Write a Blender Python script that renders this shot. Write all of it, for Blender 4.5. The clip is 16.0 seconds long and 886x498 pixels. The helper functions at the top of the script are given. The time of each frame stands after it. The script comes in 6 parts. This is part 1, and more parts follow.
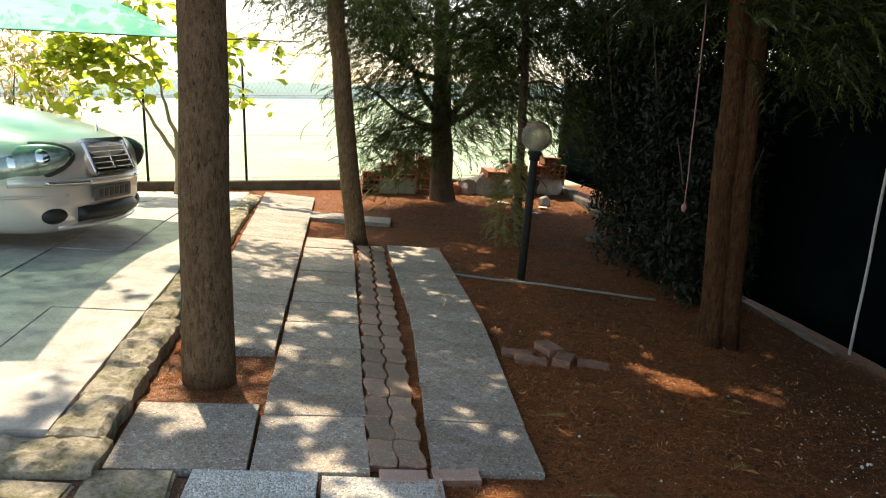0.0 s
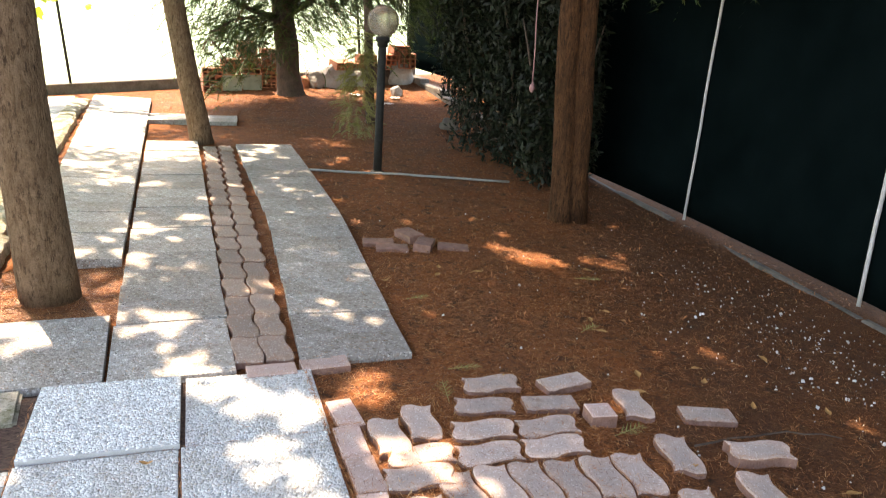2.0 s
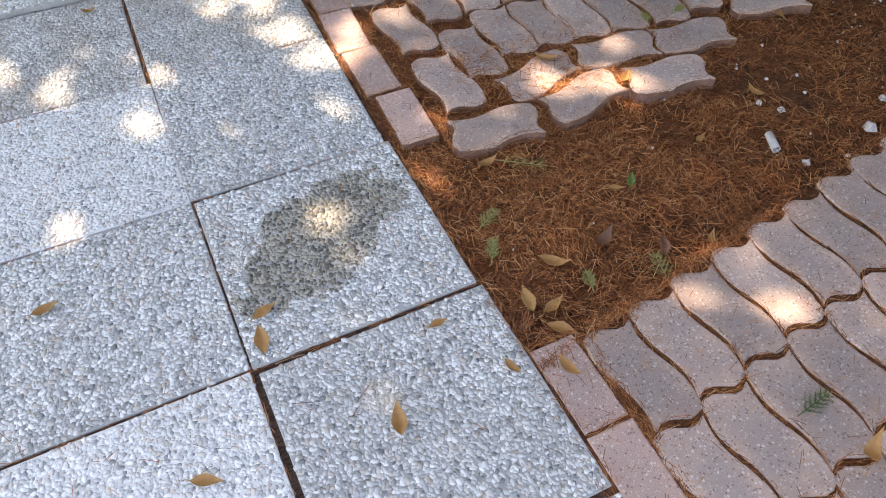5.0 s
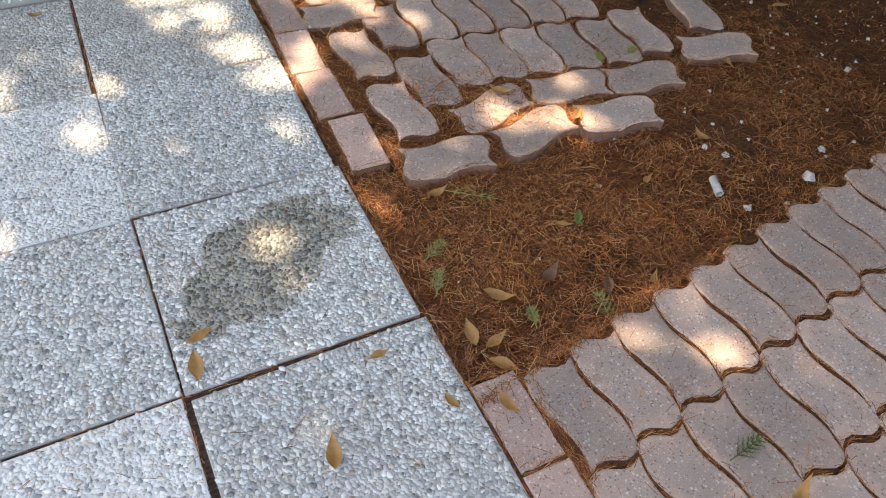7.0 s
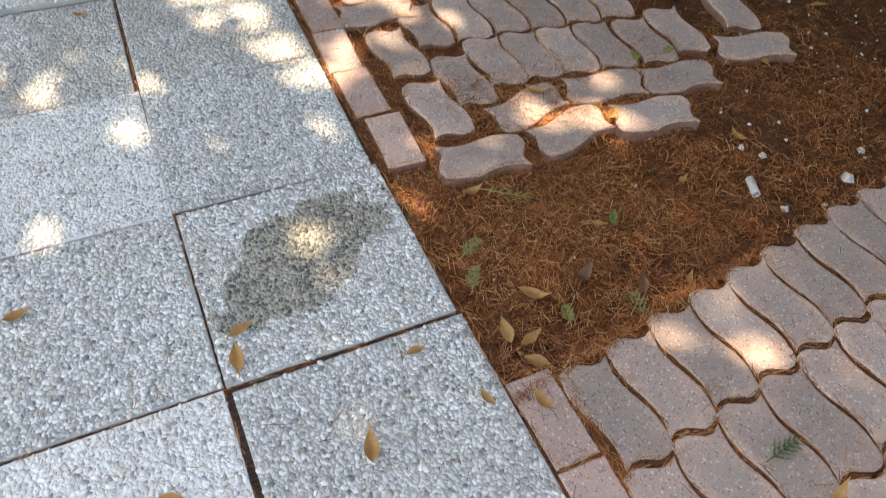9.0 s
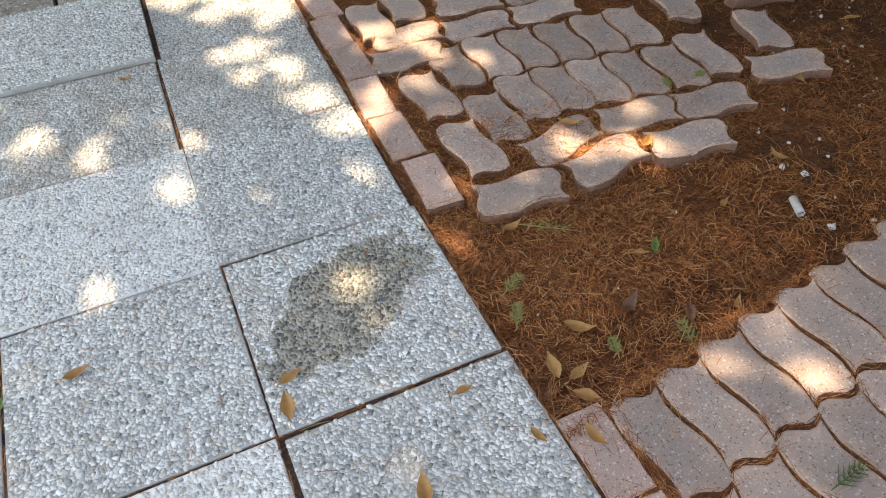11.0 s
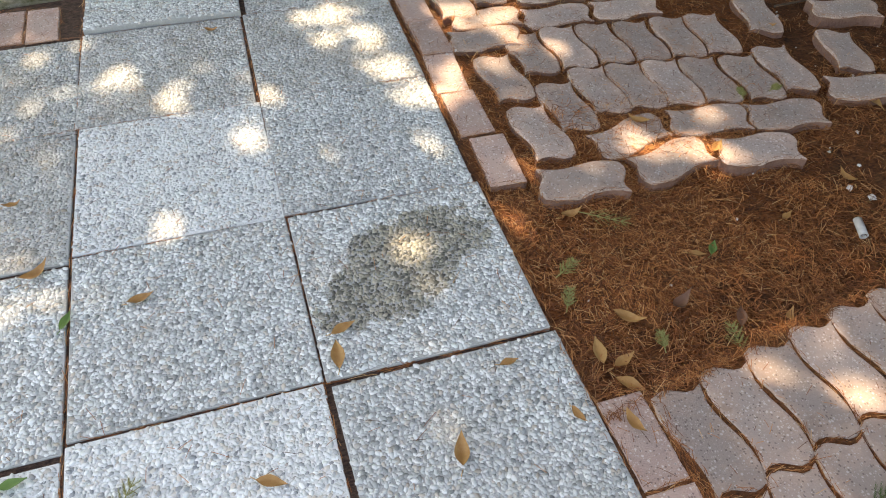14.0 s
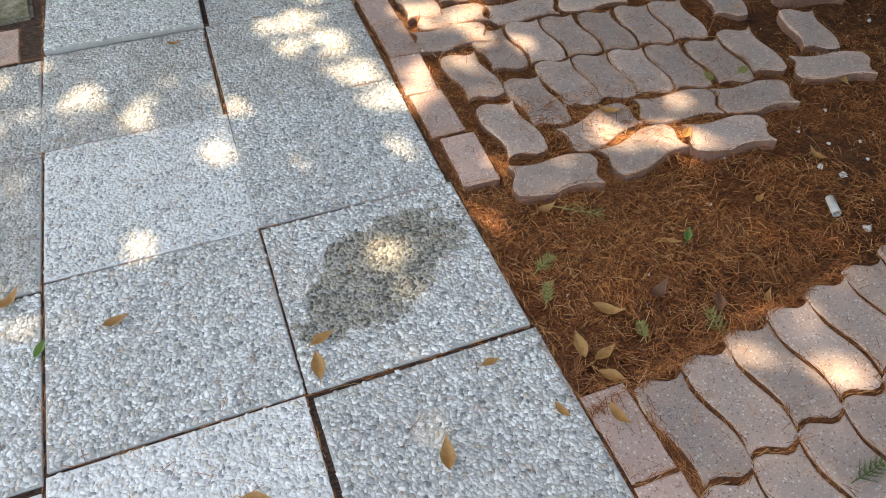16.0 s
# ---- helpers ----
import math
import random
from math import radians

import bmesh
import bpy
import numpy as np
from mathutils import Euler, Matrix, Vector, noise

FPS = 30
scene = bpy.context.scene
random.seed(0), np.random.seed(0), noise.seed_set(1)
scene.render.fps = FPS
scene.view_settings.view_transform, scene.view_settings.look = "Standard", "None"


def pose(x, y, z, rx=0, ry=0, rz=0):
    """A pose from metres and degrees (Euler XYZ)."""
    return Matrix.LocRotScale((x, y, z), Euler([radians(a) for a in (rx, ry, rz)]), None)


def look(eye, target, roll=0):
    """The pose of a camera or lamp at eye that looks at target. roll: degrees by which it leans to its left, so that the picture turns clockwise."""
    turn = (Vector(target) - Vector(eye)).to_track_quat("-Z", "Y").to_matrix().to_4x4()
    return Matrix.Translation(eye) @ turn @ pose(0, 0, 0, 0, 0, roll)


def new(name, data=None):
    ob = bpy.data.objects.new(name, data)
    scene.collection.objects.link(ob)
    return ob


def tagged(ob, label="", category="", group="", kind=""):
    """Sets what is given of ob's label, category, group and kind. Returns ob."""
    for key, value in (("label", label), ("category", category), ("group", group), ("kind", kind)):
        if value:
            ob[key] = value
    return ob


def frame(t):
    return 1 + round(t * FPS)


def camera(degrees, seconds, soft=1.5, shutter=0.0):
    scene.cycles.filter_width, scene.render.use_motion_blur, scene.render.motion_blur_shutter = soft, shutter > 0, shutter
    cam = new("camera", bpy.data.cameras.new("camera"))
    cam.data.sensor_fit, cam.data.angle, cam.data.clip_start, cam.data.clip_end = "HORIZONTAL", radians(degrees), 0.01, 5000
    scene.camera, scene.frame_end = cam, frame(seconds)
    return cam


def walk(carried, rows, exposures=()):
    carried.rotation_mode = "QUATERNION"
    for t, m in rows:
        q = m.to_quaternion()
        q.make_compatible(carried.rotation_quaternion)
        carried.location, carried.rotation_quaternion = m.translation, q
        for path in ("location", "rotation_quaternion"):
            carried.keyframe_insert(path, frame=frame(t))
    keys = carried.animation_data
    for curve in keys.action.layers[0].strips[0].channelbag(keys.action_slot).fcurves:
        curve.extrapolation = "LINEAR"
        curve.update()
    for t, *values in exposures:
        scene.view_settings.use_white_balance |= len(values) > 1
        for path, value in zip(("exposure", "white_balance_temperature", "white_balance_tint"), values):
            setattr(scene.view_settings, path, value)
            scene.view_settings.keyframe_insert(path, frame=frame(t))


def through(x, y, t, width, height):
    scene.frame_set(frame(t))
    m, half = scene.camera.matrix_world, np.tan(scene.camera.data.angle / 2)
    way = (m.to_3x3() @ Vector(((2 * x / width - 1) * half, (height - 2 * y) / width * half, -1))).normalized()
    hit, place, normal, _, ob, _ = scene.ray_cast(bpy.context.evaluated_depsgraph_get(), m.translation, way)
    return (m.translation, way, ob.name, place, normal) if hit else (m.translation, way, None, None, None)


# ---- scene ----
cam = camera(61.3, 16.0, 1.0, 0.2)

PATH = [
    (0, (-0.511, -0.886, 1.551), (-0.206, 1.055, 1.177), 5.3),
    (0.5, (-0.496, -0.897, 1.552), (-0.144, 1.05, 1.258), 4.7),
    (1, (-0.489, -0.905, 1.541), (0.017, 1.003, 1.216), 5.0),
    (1.5, (-0.502, -0.885, 1.522), (0.121, 0.966, 1.091), 5.2),
    (2, (-0.485, -0.866, 1.495), (0.184, 0.917, 0.885), 4.1),
    (2.5, (-0.483, -0.859, 1.458), (0.179, 0.865, 0.689), 3.4),
    (3, (-0.482, -0.872, 1.401), (0.166, 0.733, 0.399), 3.0),
    (3.5, (-0.49, -0.874, 1.335), (0.085, 0.517, 0.018), 1.6),
    (4, (-0.479, -0.862, 1.315), (0.007, 0.356, -0.195), 0.5),
    (4.2, (-0.479, -0.867, 1.308), (0.026, 0.321, -0.22), 0.7),
    (6.3, (-0.435, -0.855, 1.329), (0.072, 0.295, -0.226), -2.4),
    (6.5, (-0.436, -0.852, 1.331), (0.075, 0.304, -0.219), -2.0),
    (7, (-0.442, -0.849, 1.318), (0.211, 0.289, -0.192), 5.8),
    (7.5, (-0.487, -0.815, 1.311), (0.191, 0.309, -0.199), 8.8),
    (8, (-0.491, -0.822, 1.311), (0.07, 0.311, -0.238), 5.1),
    (8.5, (-0.461, -0.851, 1.321), (0.036, 0.257, -0.268), 2.1),
    (9, (-0.469, -0.849, 1.328), (0.121, 0.314, -0.189), 4.2),
    (9.2, (-0.486, -0.839, 1.337), (0.115, 0.386, -0.125), 3.8),
    (11.3, (-0.464, -0.854, 1.345), (0.045, 0.429, -0.102), -3.1),
    (11.5, (-0.475, -0.874, 1.334), (0.04, 0.422, -0.099), -3.1),
    (12, (-0.479, -0.864, 1.335), (-0.006, 0.411, -0.132), -1.6),
    (12.5, (-0.505, -0.869, 1.334), (-0.06, 0.406, -0.14), 1.0),
    (13, (-0.527, -0.893, 1.319), (-0.135, 0.415, -0.142), 0.8),
    (13.5, (-0.537, -0.887, 1.328), (-0.1, 0.388, -0.15), 1.5),
    (14, (-0.541, -0.89, 1.331), (-0.12, 0.406, -0.133), 1.6),
    (14.5, (-0.544, -0.898, 1.328), (-0.122, 0.394, -0.139), 1.9),
    (15, (-0.54, -0.902, 1.323), (-0.134, 0.393, -0.146), 0.6),
    (15.5, (-0.524, -0.894, 1.335), (-0.092, 0.399, -0.129), -0.1),
    (16, (-0.513, -0.883, 1.335), (-0.059, 0.395, -0.135), -0.7),
]
EXPOSURE = [(0, 1.56, 8600, 15), (1.0, 1.87, 8600, 16), (1.5, 2.34, 8700, 19), (2.0, 2.90, 8700, 22), (2.5, 3.04, 8600, 24), (3.5, 2.80, 8100, 27), (4.2, 2.45, 8300, 26), (6.3, 2.13, 9000, 21), (9.0, 2.16, 9500, 19), (16.0, 2.11, 9600, 18)]
walk(cam, [(t, look(eye, target, roll)) for t, eye, target, roll in PATH], EXPOSURE)

# ---- light ----
SUN_DIR = Vector((-0.25, 0.565, 0.85)).normalized()
sun = new("sun", bpy.data.lights.new("sun", "SUN"))
sun.data.energy, sun.data.angle, sun.data.color = 3.4, radians(0.53), (1.0, 0.93, 0.82)
sun.matrix_world = look((0, 0, 30), Vector((0, 0, 30)) - SUN_DIR)
world = bpy.data.worlds.new("sky")
scene.world = world
world.use_nodes = True
wn = world.node_tree
sky = wn.nodes.new("ShaderNodeTexSky")
sky.sky_type, sky.sun_disc = "NISHITA", False
sky.sun_elevation, sky.sun_rotation = math.asin(SUN_DIR.z), math.atan2(SUN_DIR.x, SUN_DIR.y)
sky.dust_density, sky.air_density = 1.3, 1.0
back = wn.nodes["Background"]
back.inputs[1].default_value = 0.15
wn.links.new(sky.outputs[0], back.inputs[0])


# ---- materials ----
class Nodes:
    """A short way to chain shader nodes."""

    def __init__(self, name):
        self.mat = bpy.data.materials.new(name)
        self.mat.use_nodes = True
        self.t = self.mat.node_tree
        self.b = self.t.nodes["Principled BSDF"]
        self.out = self.t.nodes["Material Output"]
        self.co = self.t.nodes.new("ShaderNodeTexCoord").outputs["Object"]

    def n(self, kind, **ins):
        node = self.t.nodes.new("ShaderNode" + kind)
        for k, v in ins.items():
            self.set(node.inputs[k.replace("_", " ")], v)
        return node

    def set(self, socket, v):
        if isinstance(v, bpy.types.NodeSocket):
            self.t.links.new(v, socket)
        else:
            socket.default_value = (*v, 1.0) if isinstance(v, tuple) and len(v) == 3 and socket.type == "RGBA" else v

    def noise(self, scale, detail=4.0, rough=0.6, co=None):
        return self.n("TexNoise", Vector=co or self.co, Scale=scale, Detail=detail, Roughness=rough).outputs["Fac"]

    def ramp(self, fac, lo, hi, a=0.0, b=1.0):
        r = self.n("MapRange", Value=fac)
        for k, v in zip(("From Min", "From Max", "To Min", "To Max"), (lo, hi, a, b)):
            self.set(r.inputs[k], v)
        return r.outputs[0]

    def mix(self, fac, a, b, blend="MIX"):
        m = self.t.nodes.new("ShaderNodeMix")
        m.data_type, m.blend_type = "RGBA", blend
        self.set(m.inputs["Factor"], fac)
        self.set(m.inputs["A"], a)
        self.set(m.inputs["B"], b)
        return m.outputs["Result"]

    def math(self, op, a, b=0.0):
        m = self.t.nodes.new("ShaderNodeMath")
        m.operation = op
        self.set(m.inputs[0], a)
        self.set(m.inputs[1], b)
        return m.outputs[0]

    def bump(self, height, strength, distance=0.01):
        self.set(self.b.inputs["Normal"], self.n("Bump", Height=height, Strength=strength, Distance=distance).outputs[0])

    def done(self, colour, rough=0.8, metal=0.0, spec=0.5):
        self.set(self.b.inputs["Base Color"], colour)
        self.set(self.b.inputs["Roughness"], rough)
        self.set(self.b.inputs["Metallic"], metal)
        self.set(self.b.inputs["Specular IOR Level"], spec)
        return self.mat


def plain(name, c1, c2, scale=8.0, rough=0.8, bump=0.3, fine=60.0, metal=0.0, per_object=0.0, per_island=0.0, spec=0.5, distance=0.006):
    """Two colours mixed by a coarse and a fine noise, with relief, and a random shade for each object or island."""
    s = Nodes(name)
    f = s.math("ADD", s.math("MULTIPLY", s.noise(scale), 0.6), s.math("MULTIPLY", s.noise(fine), 0.4))
    c = s.mix(s.ramp(f, 0.35, 0.65), c1, c2)
    if per_object:
        v = s.ramp(s.n("ObjectInfo").outputs["Random"], 0, 1, 1 - per_object, 1 + per_object)
        c = s.mix(1.0, c, s.n("CombineColor", Red=v, Green=v, Blue=v).outputs[0], "MULTIPLY")
    if per_island:
        v = s.ramp(s.n("NewGeometry").outputs["Random Per Island"], 0, 1, 1 - per_island, 1 + per_island)
        c = s.mix(1.0, c, s.n("CombineColor", Red=v, Green=v, Blue=v).outputs[0], "MULTIPLY")
    if bump:
        s.bump(s.noise(fine, 6.0, 0.7), bump, distance)
    return s.done(c, rough, metal, spec)


def needle_mat(name, tones):
    """Dead needles and flakes: each piece takes one of several browns."""
    s = Nodes(name)
    r = s.n("ValToRGB", Fac=s.n("NewGeometry").outputs["Random Per Island"])
    el = r.color_ramp.elements
    while len(el) < len(tones):
        el.new(0.5)
    for e, (at, tone) in zip(el, tones):
        e.position, e.color = at, (*tone, 1.0)
    return s.done(s.mix(s.ramp(s.noise(2.2, 4.0), 0.35, 0.7, 0.0, 0.45), r.outputs[0], (0.20, 0.075, 0.028)), 0.55, 0.0, 0.4)


def leafy(name, c1, c2, through=0.35, rough=0.5):
    """Leaf: a varied colour by island with some light passing through."""
    s = Nodes(name)
    r = s.n("NewGeometry").outputs["Random Per Island"]
    c = s.mix(s.math("ADD", s.math("MULTIPLY", r, 0.7), s.ramp(s.noise(55.0, 4.0, 0.7), 0.3, 0.7, -0.15, 0.45)), c1, c2)
    s.done(c, rough, 0.0, 0.3)
    tr = s.n("BsdfTranslucent", Color=c)
    m = s.n("MixShader", Fac=through)
    s.t.links.new(s.b.outputs[0], m.inputs[1])
    s.t.links.new(tr.outputs[0], m.inputs[2])
    s.t.links.new(m.outputs[0], s.out.inputs[0])
    return s.mat


def gravel_slab_mat(name):
    """Washed-gravel concrete, weathered: small stones in cement under blotches of earth, algae and needle dust."""
    s = Nodes(name)
    wob = s.n("TexNoise", Vector=s.co, Scale=60.0, Detail=3.0)
    co = s.mix(0.03, s.co, wob.outputs["Color"])
    v = s.n("TexVoronoi", Vector=co, Scale=92.0)
    sep = s.n("SeparateColor", Color=v.outputs["Color"])
    val = sep.outputs[0]
    stone = s.mix(s.ramp(val, 0.0, 0.3), (0.095, 0.092, 0.083), (0.40, 0.39, 0.355))
    stone = s.mix(s.ramp(val, 0.5, 1.0), stone, (0.74, 0.72, 0.66))
    stone = s.mix(s.ramp(sep.outputs[1], 0.85, 0.9, 0.0, 0.6), stone, (0.30, 0.21, 0.13))
    c = s.mix(s.ramp(v.outputs["Distance"], 0.35, 0.62), stone, (0.34, 0.33, 0.30))
    c = s.mix(s.ramp(s.noise(3.2, 8.0, 0.8), 0.44, 0.64, 0.0, 0.62), c, (0.21, 0.172, 0.12))
    c = s.mix(s.ramp(s.noise(9.0, 6.0, 0.75), 0.5, 0.66, 0.0, 0.5), c, (0.13, 0.10, 0.068))
    c = s.mix(s.ramp(s.noise(34.0, 5.0, 0.8), 0.56, 0.68, 0.0, 0.7), c, (0.13, 0.075, 0.04))
    o = s.ramp(s.n("ObjectInfo").outputs["Random"], 0, 1, 0.70, 1.02)
    c = s.mix(1.0, c, s.n("CombineColor", Red=o, Green=o, Blue=o).outputs[0], "MULTIPLY")
    h = s.math("ADD", s.math("SUBTRACT", 1.0, v.outputs["Distance"]), s.math("MULTIPLY", s.noise(25.0, 6.0, 0.75), 1.2))
    s.bump(h, 0.7, 0.005)
    return s.done(c, 0.8, 0.0, 0.3)


def pebble_mat(name, pale, stain=False, old=False):
    """Loose colour for each stone set in a slab; an old damp stain on one slab."""
    s = Nodes(name)
    r = s.n("NewGeometry").outputs["Random Per Island"]
    if pale:
        c = s.mix(s.ramp(r, 0.06, 0.13), (0.27, 0.30, 0.305), (0.66, 0.705, 0.69))
    else:
        c = s.mix(s.ramp(r, 0.0, 0.30), (0.17, 0.19, 0.185), (0.53, 0.575, 0.56))
    c = s.mix(s.ramp(r, 0.5, 1.0), c, (0.76, 0.805, 0.785))
    cool = s.ramp(s.math("FRACT", s.math("MULTIPLY", r, 91.0)), 0.72, 0.76)
    c = s.mix(s.math("MULTIPLY", cool, 0.55), c, (0.34, 0.37, 0.365))
    warm = s.ramp(s.math("FRACT", s.math("MULTIPLY", r, 37.0)), 0.86, 0.9)
    c = s.mix(s.math("MULTIPLY", warm, 0.5), c, (0.48, 0.40, 0.30))
    dirt = s.ramp(s.noise(5.0, 6.0, 0.75), 0.42, 0.68, 0.15, 0.75) if old else s.ramp(s.noise(5.0, 6.0, 0.7), 0.5, 0.75, 0.0, 0.35)
    c = s.mix(dirt, c, (0.24, 0.215, 0.17))
    o = s.ramp(s.n("ObjectInfo").outputs["Random"], 0, 1, 0.92, 1.06)
    c = s.mix(1.0, c, s.n("CombineColor", Red=o, Green=o, Blue=o).outputs[0], "MULTIPLY")
    if stain:
        mp = s.n("Mapping", Vector=s.co)
        mp.vector_type = "TEXTURE"
        mp.inputs["Location"].default_value = (0.0, 0.03, 0)
        mp.inputs["Rotation"].default_value = (0, 0, radians(29))
        mp.inputs["Scale"].default_value = (0.245, 0.125, 1.0)
        d = s.n("VectorMath", Vector=mp.outputs[0])
        d.operation = "LENGTH"
        f = s.math("ADD", d.outputs["Value"], s.math("MULTIPLY", s.math("SUBTRACT", s.noise(11.0, 6.0, 0.7), 0.5), 2.0))
        old = s.mix(s.math("FRACT", s.math("MULTIPLY", r, 13.0)), (0.045, 0.046, 0.037), (0.36, 0.345, 0.265))
        c = s.mix(s.ramp(f, 1.05, 0.98, 0.0, 0.93), c, s.mix(s.ramp(r, 0.82, 0.9, 0.0, 0.7), old, (0.42, 0.40, 0.33)))
    return s.done(c, 0.6, 0.0, 0.4)


def bark_mat(name, crack, plate, pale, stretch):
    """Bark of small plates parted by dark cracks."""
    s = Nodes(name)
    mp = s.n("Mapping", Vector=s.co)
    mp.inputs["Scale"].default_value = (1.0, 1.0, stretch)
    wob = s.n("TexNoise", Vector=mp.outputs[0], Scale=9.0, Detail=4.0)
    co = s.mix(0.3, mp.outputs[0], wob.outputs["Color"])
    v = s.n("TexVoronoi", Vector=co, Scale=38.0)
    v.feature = "DISTANCE_TO_EDGE"
    cell = s.n("TexVoronoi", Vector=co, Scale=38.0)
    val = s.n("SeparateColor", Color=cell.outputs["Color"]).outputs[0]
    c = s.mix(val, plate, pale)
    c = s.mix(s.ramp(s.noise(5.0, 5.0), 0.4, 0.7, 0.0, 0.6), c, plate)
    c = s.mix(s.ramp(v.outputs["Distance"], 0.0, 0.16, 0.22, 0.0), c, crack)
    c = s.mix(s.ramp(s.noise(42.0, 6.0, 0.75, mp.outputs[0]), 0.42, 0.6, 0.0, 0.7), c, pale)
    c = s.mix(s.ramp(s.noise(55.0, 6.0, 0.8, mp.outputs[0]), 0.52, 0.62, 0.0, 0.85), c, crack)
    c = s.mix(s.ramp(s.noise(7.0, 5.0, 0.7), 0.45, 0.65, 0.0, 0.55), c, plate)
    c = s.mix(s.ramp(s.noise(120.0, 5.0, 0.7), 0.35, 0.7, 0.0, 0.45), c, crack)
    h = s.math("ADD", s.math("MULTIPLY", s.ramp(v.outputs["Distance"], 0.0, 0.2), 0.3), s.math("MULTIPLY", s.noise(60.0, 7.0, 0.8, mp.outputs[0]), 1.4))
    s.bump(h, 1.0, 0.03)
    return s.done(c, 0.95, 0.0, 0.2)


M = {}
M["bark"] = bark_mat("bark_grey_brown", (0.050, 0.028, 0.014), (0.20, 0.122, 0.064), (0.40, 0.265, 0.155), 0.32)
M["bark_red"] = bark_mat("bark_red_brown", (0.013, 0.006, 0.003), (0.072, 0.031, 0.012), (0.20, 0.090, 0.036), 0.2)
M["twig"] = leafy("green_twig", (0.17, 0.175, 0.05), (0.31, 0.30, 0.11), 0.2)
M["slab"] = gravel_slab_mat("washed_gravel")
M["cement"] = plain("slab_cement", (0.30, 0.315, 0.30), (0.46, 0.485, 0.47), 6, 0.9, 0.5, 220)
M["cement_pale"] = plain("slab_cement_pale", (0.64, 0.675, 0.655), (0.74, 0.775, 0.755), 7, 0.85, 0.5, 220)
M["pebble"] = pebble_mat("pebbles", False)
M["pebble_old"] = pebble_mat("pebbles_weathered", False, False, True)
M["pebble_pale"] = pebble_mat("pebbles_pale", True)
M["pebble_stain"] = pebble_mat("pebbles_stained", False, True)


def paver_mat(name, low, high, worn, pale, half):
    """Pressed concrete with pale and dark grit, worn grey in the middle of each piece, dusty and stained."""
    s = Nodes(name)
    shift = s.math("MULTIPLY", s.n("ObjectInfo").outputs["Random"], 40.0)
    co = s.n("VectorMath", Vector=s.co)
    s.set(co.inputs[1], s.n("CombineXYZ", X=shift, Y=shift, Z=0.0).outputs[0])
    co = co.outputs[0]
    c = s.mix(s.ramp(s.math("ADD", s.math("MULTIPLY", s.noise(14.0, 5.0, 0.7, co), 0.6), s.math("MULTIPLY", s.noise(210.0, 4.0, 0.7, co), 0.4)), 0.36, 0.62), low, high)
    xyz = s.n("SeparateXYZ", Vector=s.co)
    edge = s.math("MAXIMUM", s.math("DIVIDE", s.math("ABSOLUTE", xyz.outputs[0]), half[0]), s.math("DIVIDE", s.math("ABSOLUTE", xyz.outputs[1]), half[1]))
    edge = s.math("ADD", edge, s.math("MULTIPLY", s.math("SUBTRACT", s.noise(13.0, 6.0, 0.75, co), 0.5), 2.2))
    c = s.mix(s.ramp(edge, 0.95, 0.35, 0.0, 0.75), c, worn)
    c = s.mix(s.ramp(edge, 0.85, 1.25, 0.0, 0.6), c, pale)
    c = s.mix(s.ramp(s.noise(7.0, 6.0, 0.75, co), 0.54, 0.7, 0.0, 0.55), c, (0.20, 0.115, 0.07))
    for scale, share, tone in ((150.0, 0.86, (0.68, 0.64, 0.60)), (260.0, 0.80, (0.60, 0.55, 0.50)), (190.0, 0.84, (0.085, 0.06, 0.055))):
        dots = s.n("TexVoronoi", Vector=co, Scale=scale)
        pick = s.math("GREATER_THAN", s.n("SeparateColor", Color=dots.outputs["Color"]).outputs[0], share)
        c = s.mix(s.math("MULTIPLY", pick, s.ramp(dots.outputs["Distance"], 0.48, 0.34, 0.0, 0.55)), c, tone)
    v = s.ramp(s.n("ObjectInfo").outputs["Random"], 0, 1, 0.82, 1.16)
    c = s.mix(1.0, c, s.n("CombineColor", Red=v, Green=v, Blue=v).outputs[0], "MULTIPLY")
    s.bump(s.math("ADD", s.noise(300.0, 5.0, 0.75, co), s.math("MULTIPLY", s.noise(60.0, 5.0, 0.7, co), 0.8)), 0.75, 0.004)
    return s.done(c, 0.88, 0.0, 0.3)


M["paver"] = paver_mat("paver_concrete", (0.35, 0.258, 0.212), (0.50, 0.380, 0.315), (0.33, 0.285, 0.258), (0.56, 0.425, 0.34), (0.056, 0.116))
M["paver_old"] = paver_mat("paver_concrete_dirty", (0.20, 0.142, 0.104), (0.32, 0.23, 0.172), (0.23, 0.185, 0.15), (0.35, 0.24, 0.172), (0.06, 0.126))
M["paver_red"] = paver_mat("paver_concrete_red", (0.37, 0.243, 0.20), (0.52, 0.37, 0.31), (0.40, 0.31, 0.272), (0.55, 0.40, 0.325), (0.051, 0.103))
# unworn red concrete, with shade mixed into the colour
M["paver_side"] = plain("paver_unworn_shaded", (0.14, 0.072, 0.050), (0.27, 0.150, 0.11), 25, 0.95, 0.7, 180, distance=0.004)
M["terracotta"] = plain("terracotta", (0.30, 0.115, 0.06), (0.44, 0.19, 0.10), 8, 0.85, 0.4, 120, per_object=0.2)
M["block_grey"] = plain("concrete_block", (0.20, 0.22, 0.16), (0.30, 0.31, 0.24), 8, 0.9, 0.5, 90, per_object=0.1)
M["concrete"] = plain("old_concrete", (0.22, 0.21, 0.19), (0.40, 0.385, 0.35), 3, 0.92, 0.6, 70)
M["concrete_dark"] = plain("weathered_concrete", (0.06, 0.053, 0.042), (0.15, 0.135, 0.11), 5, 0.95, 0.9, 50, distance=0.012)
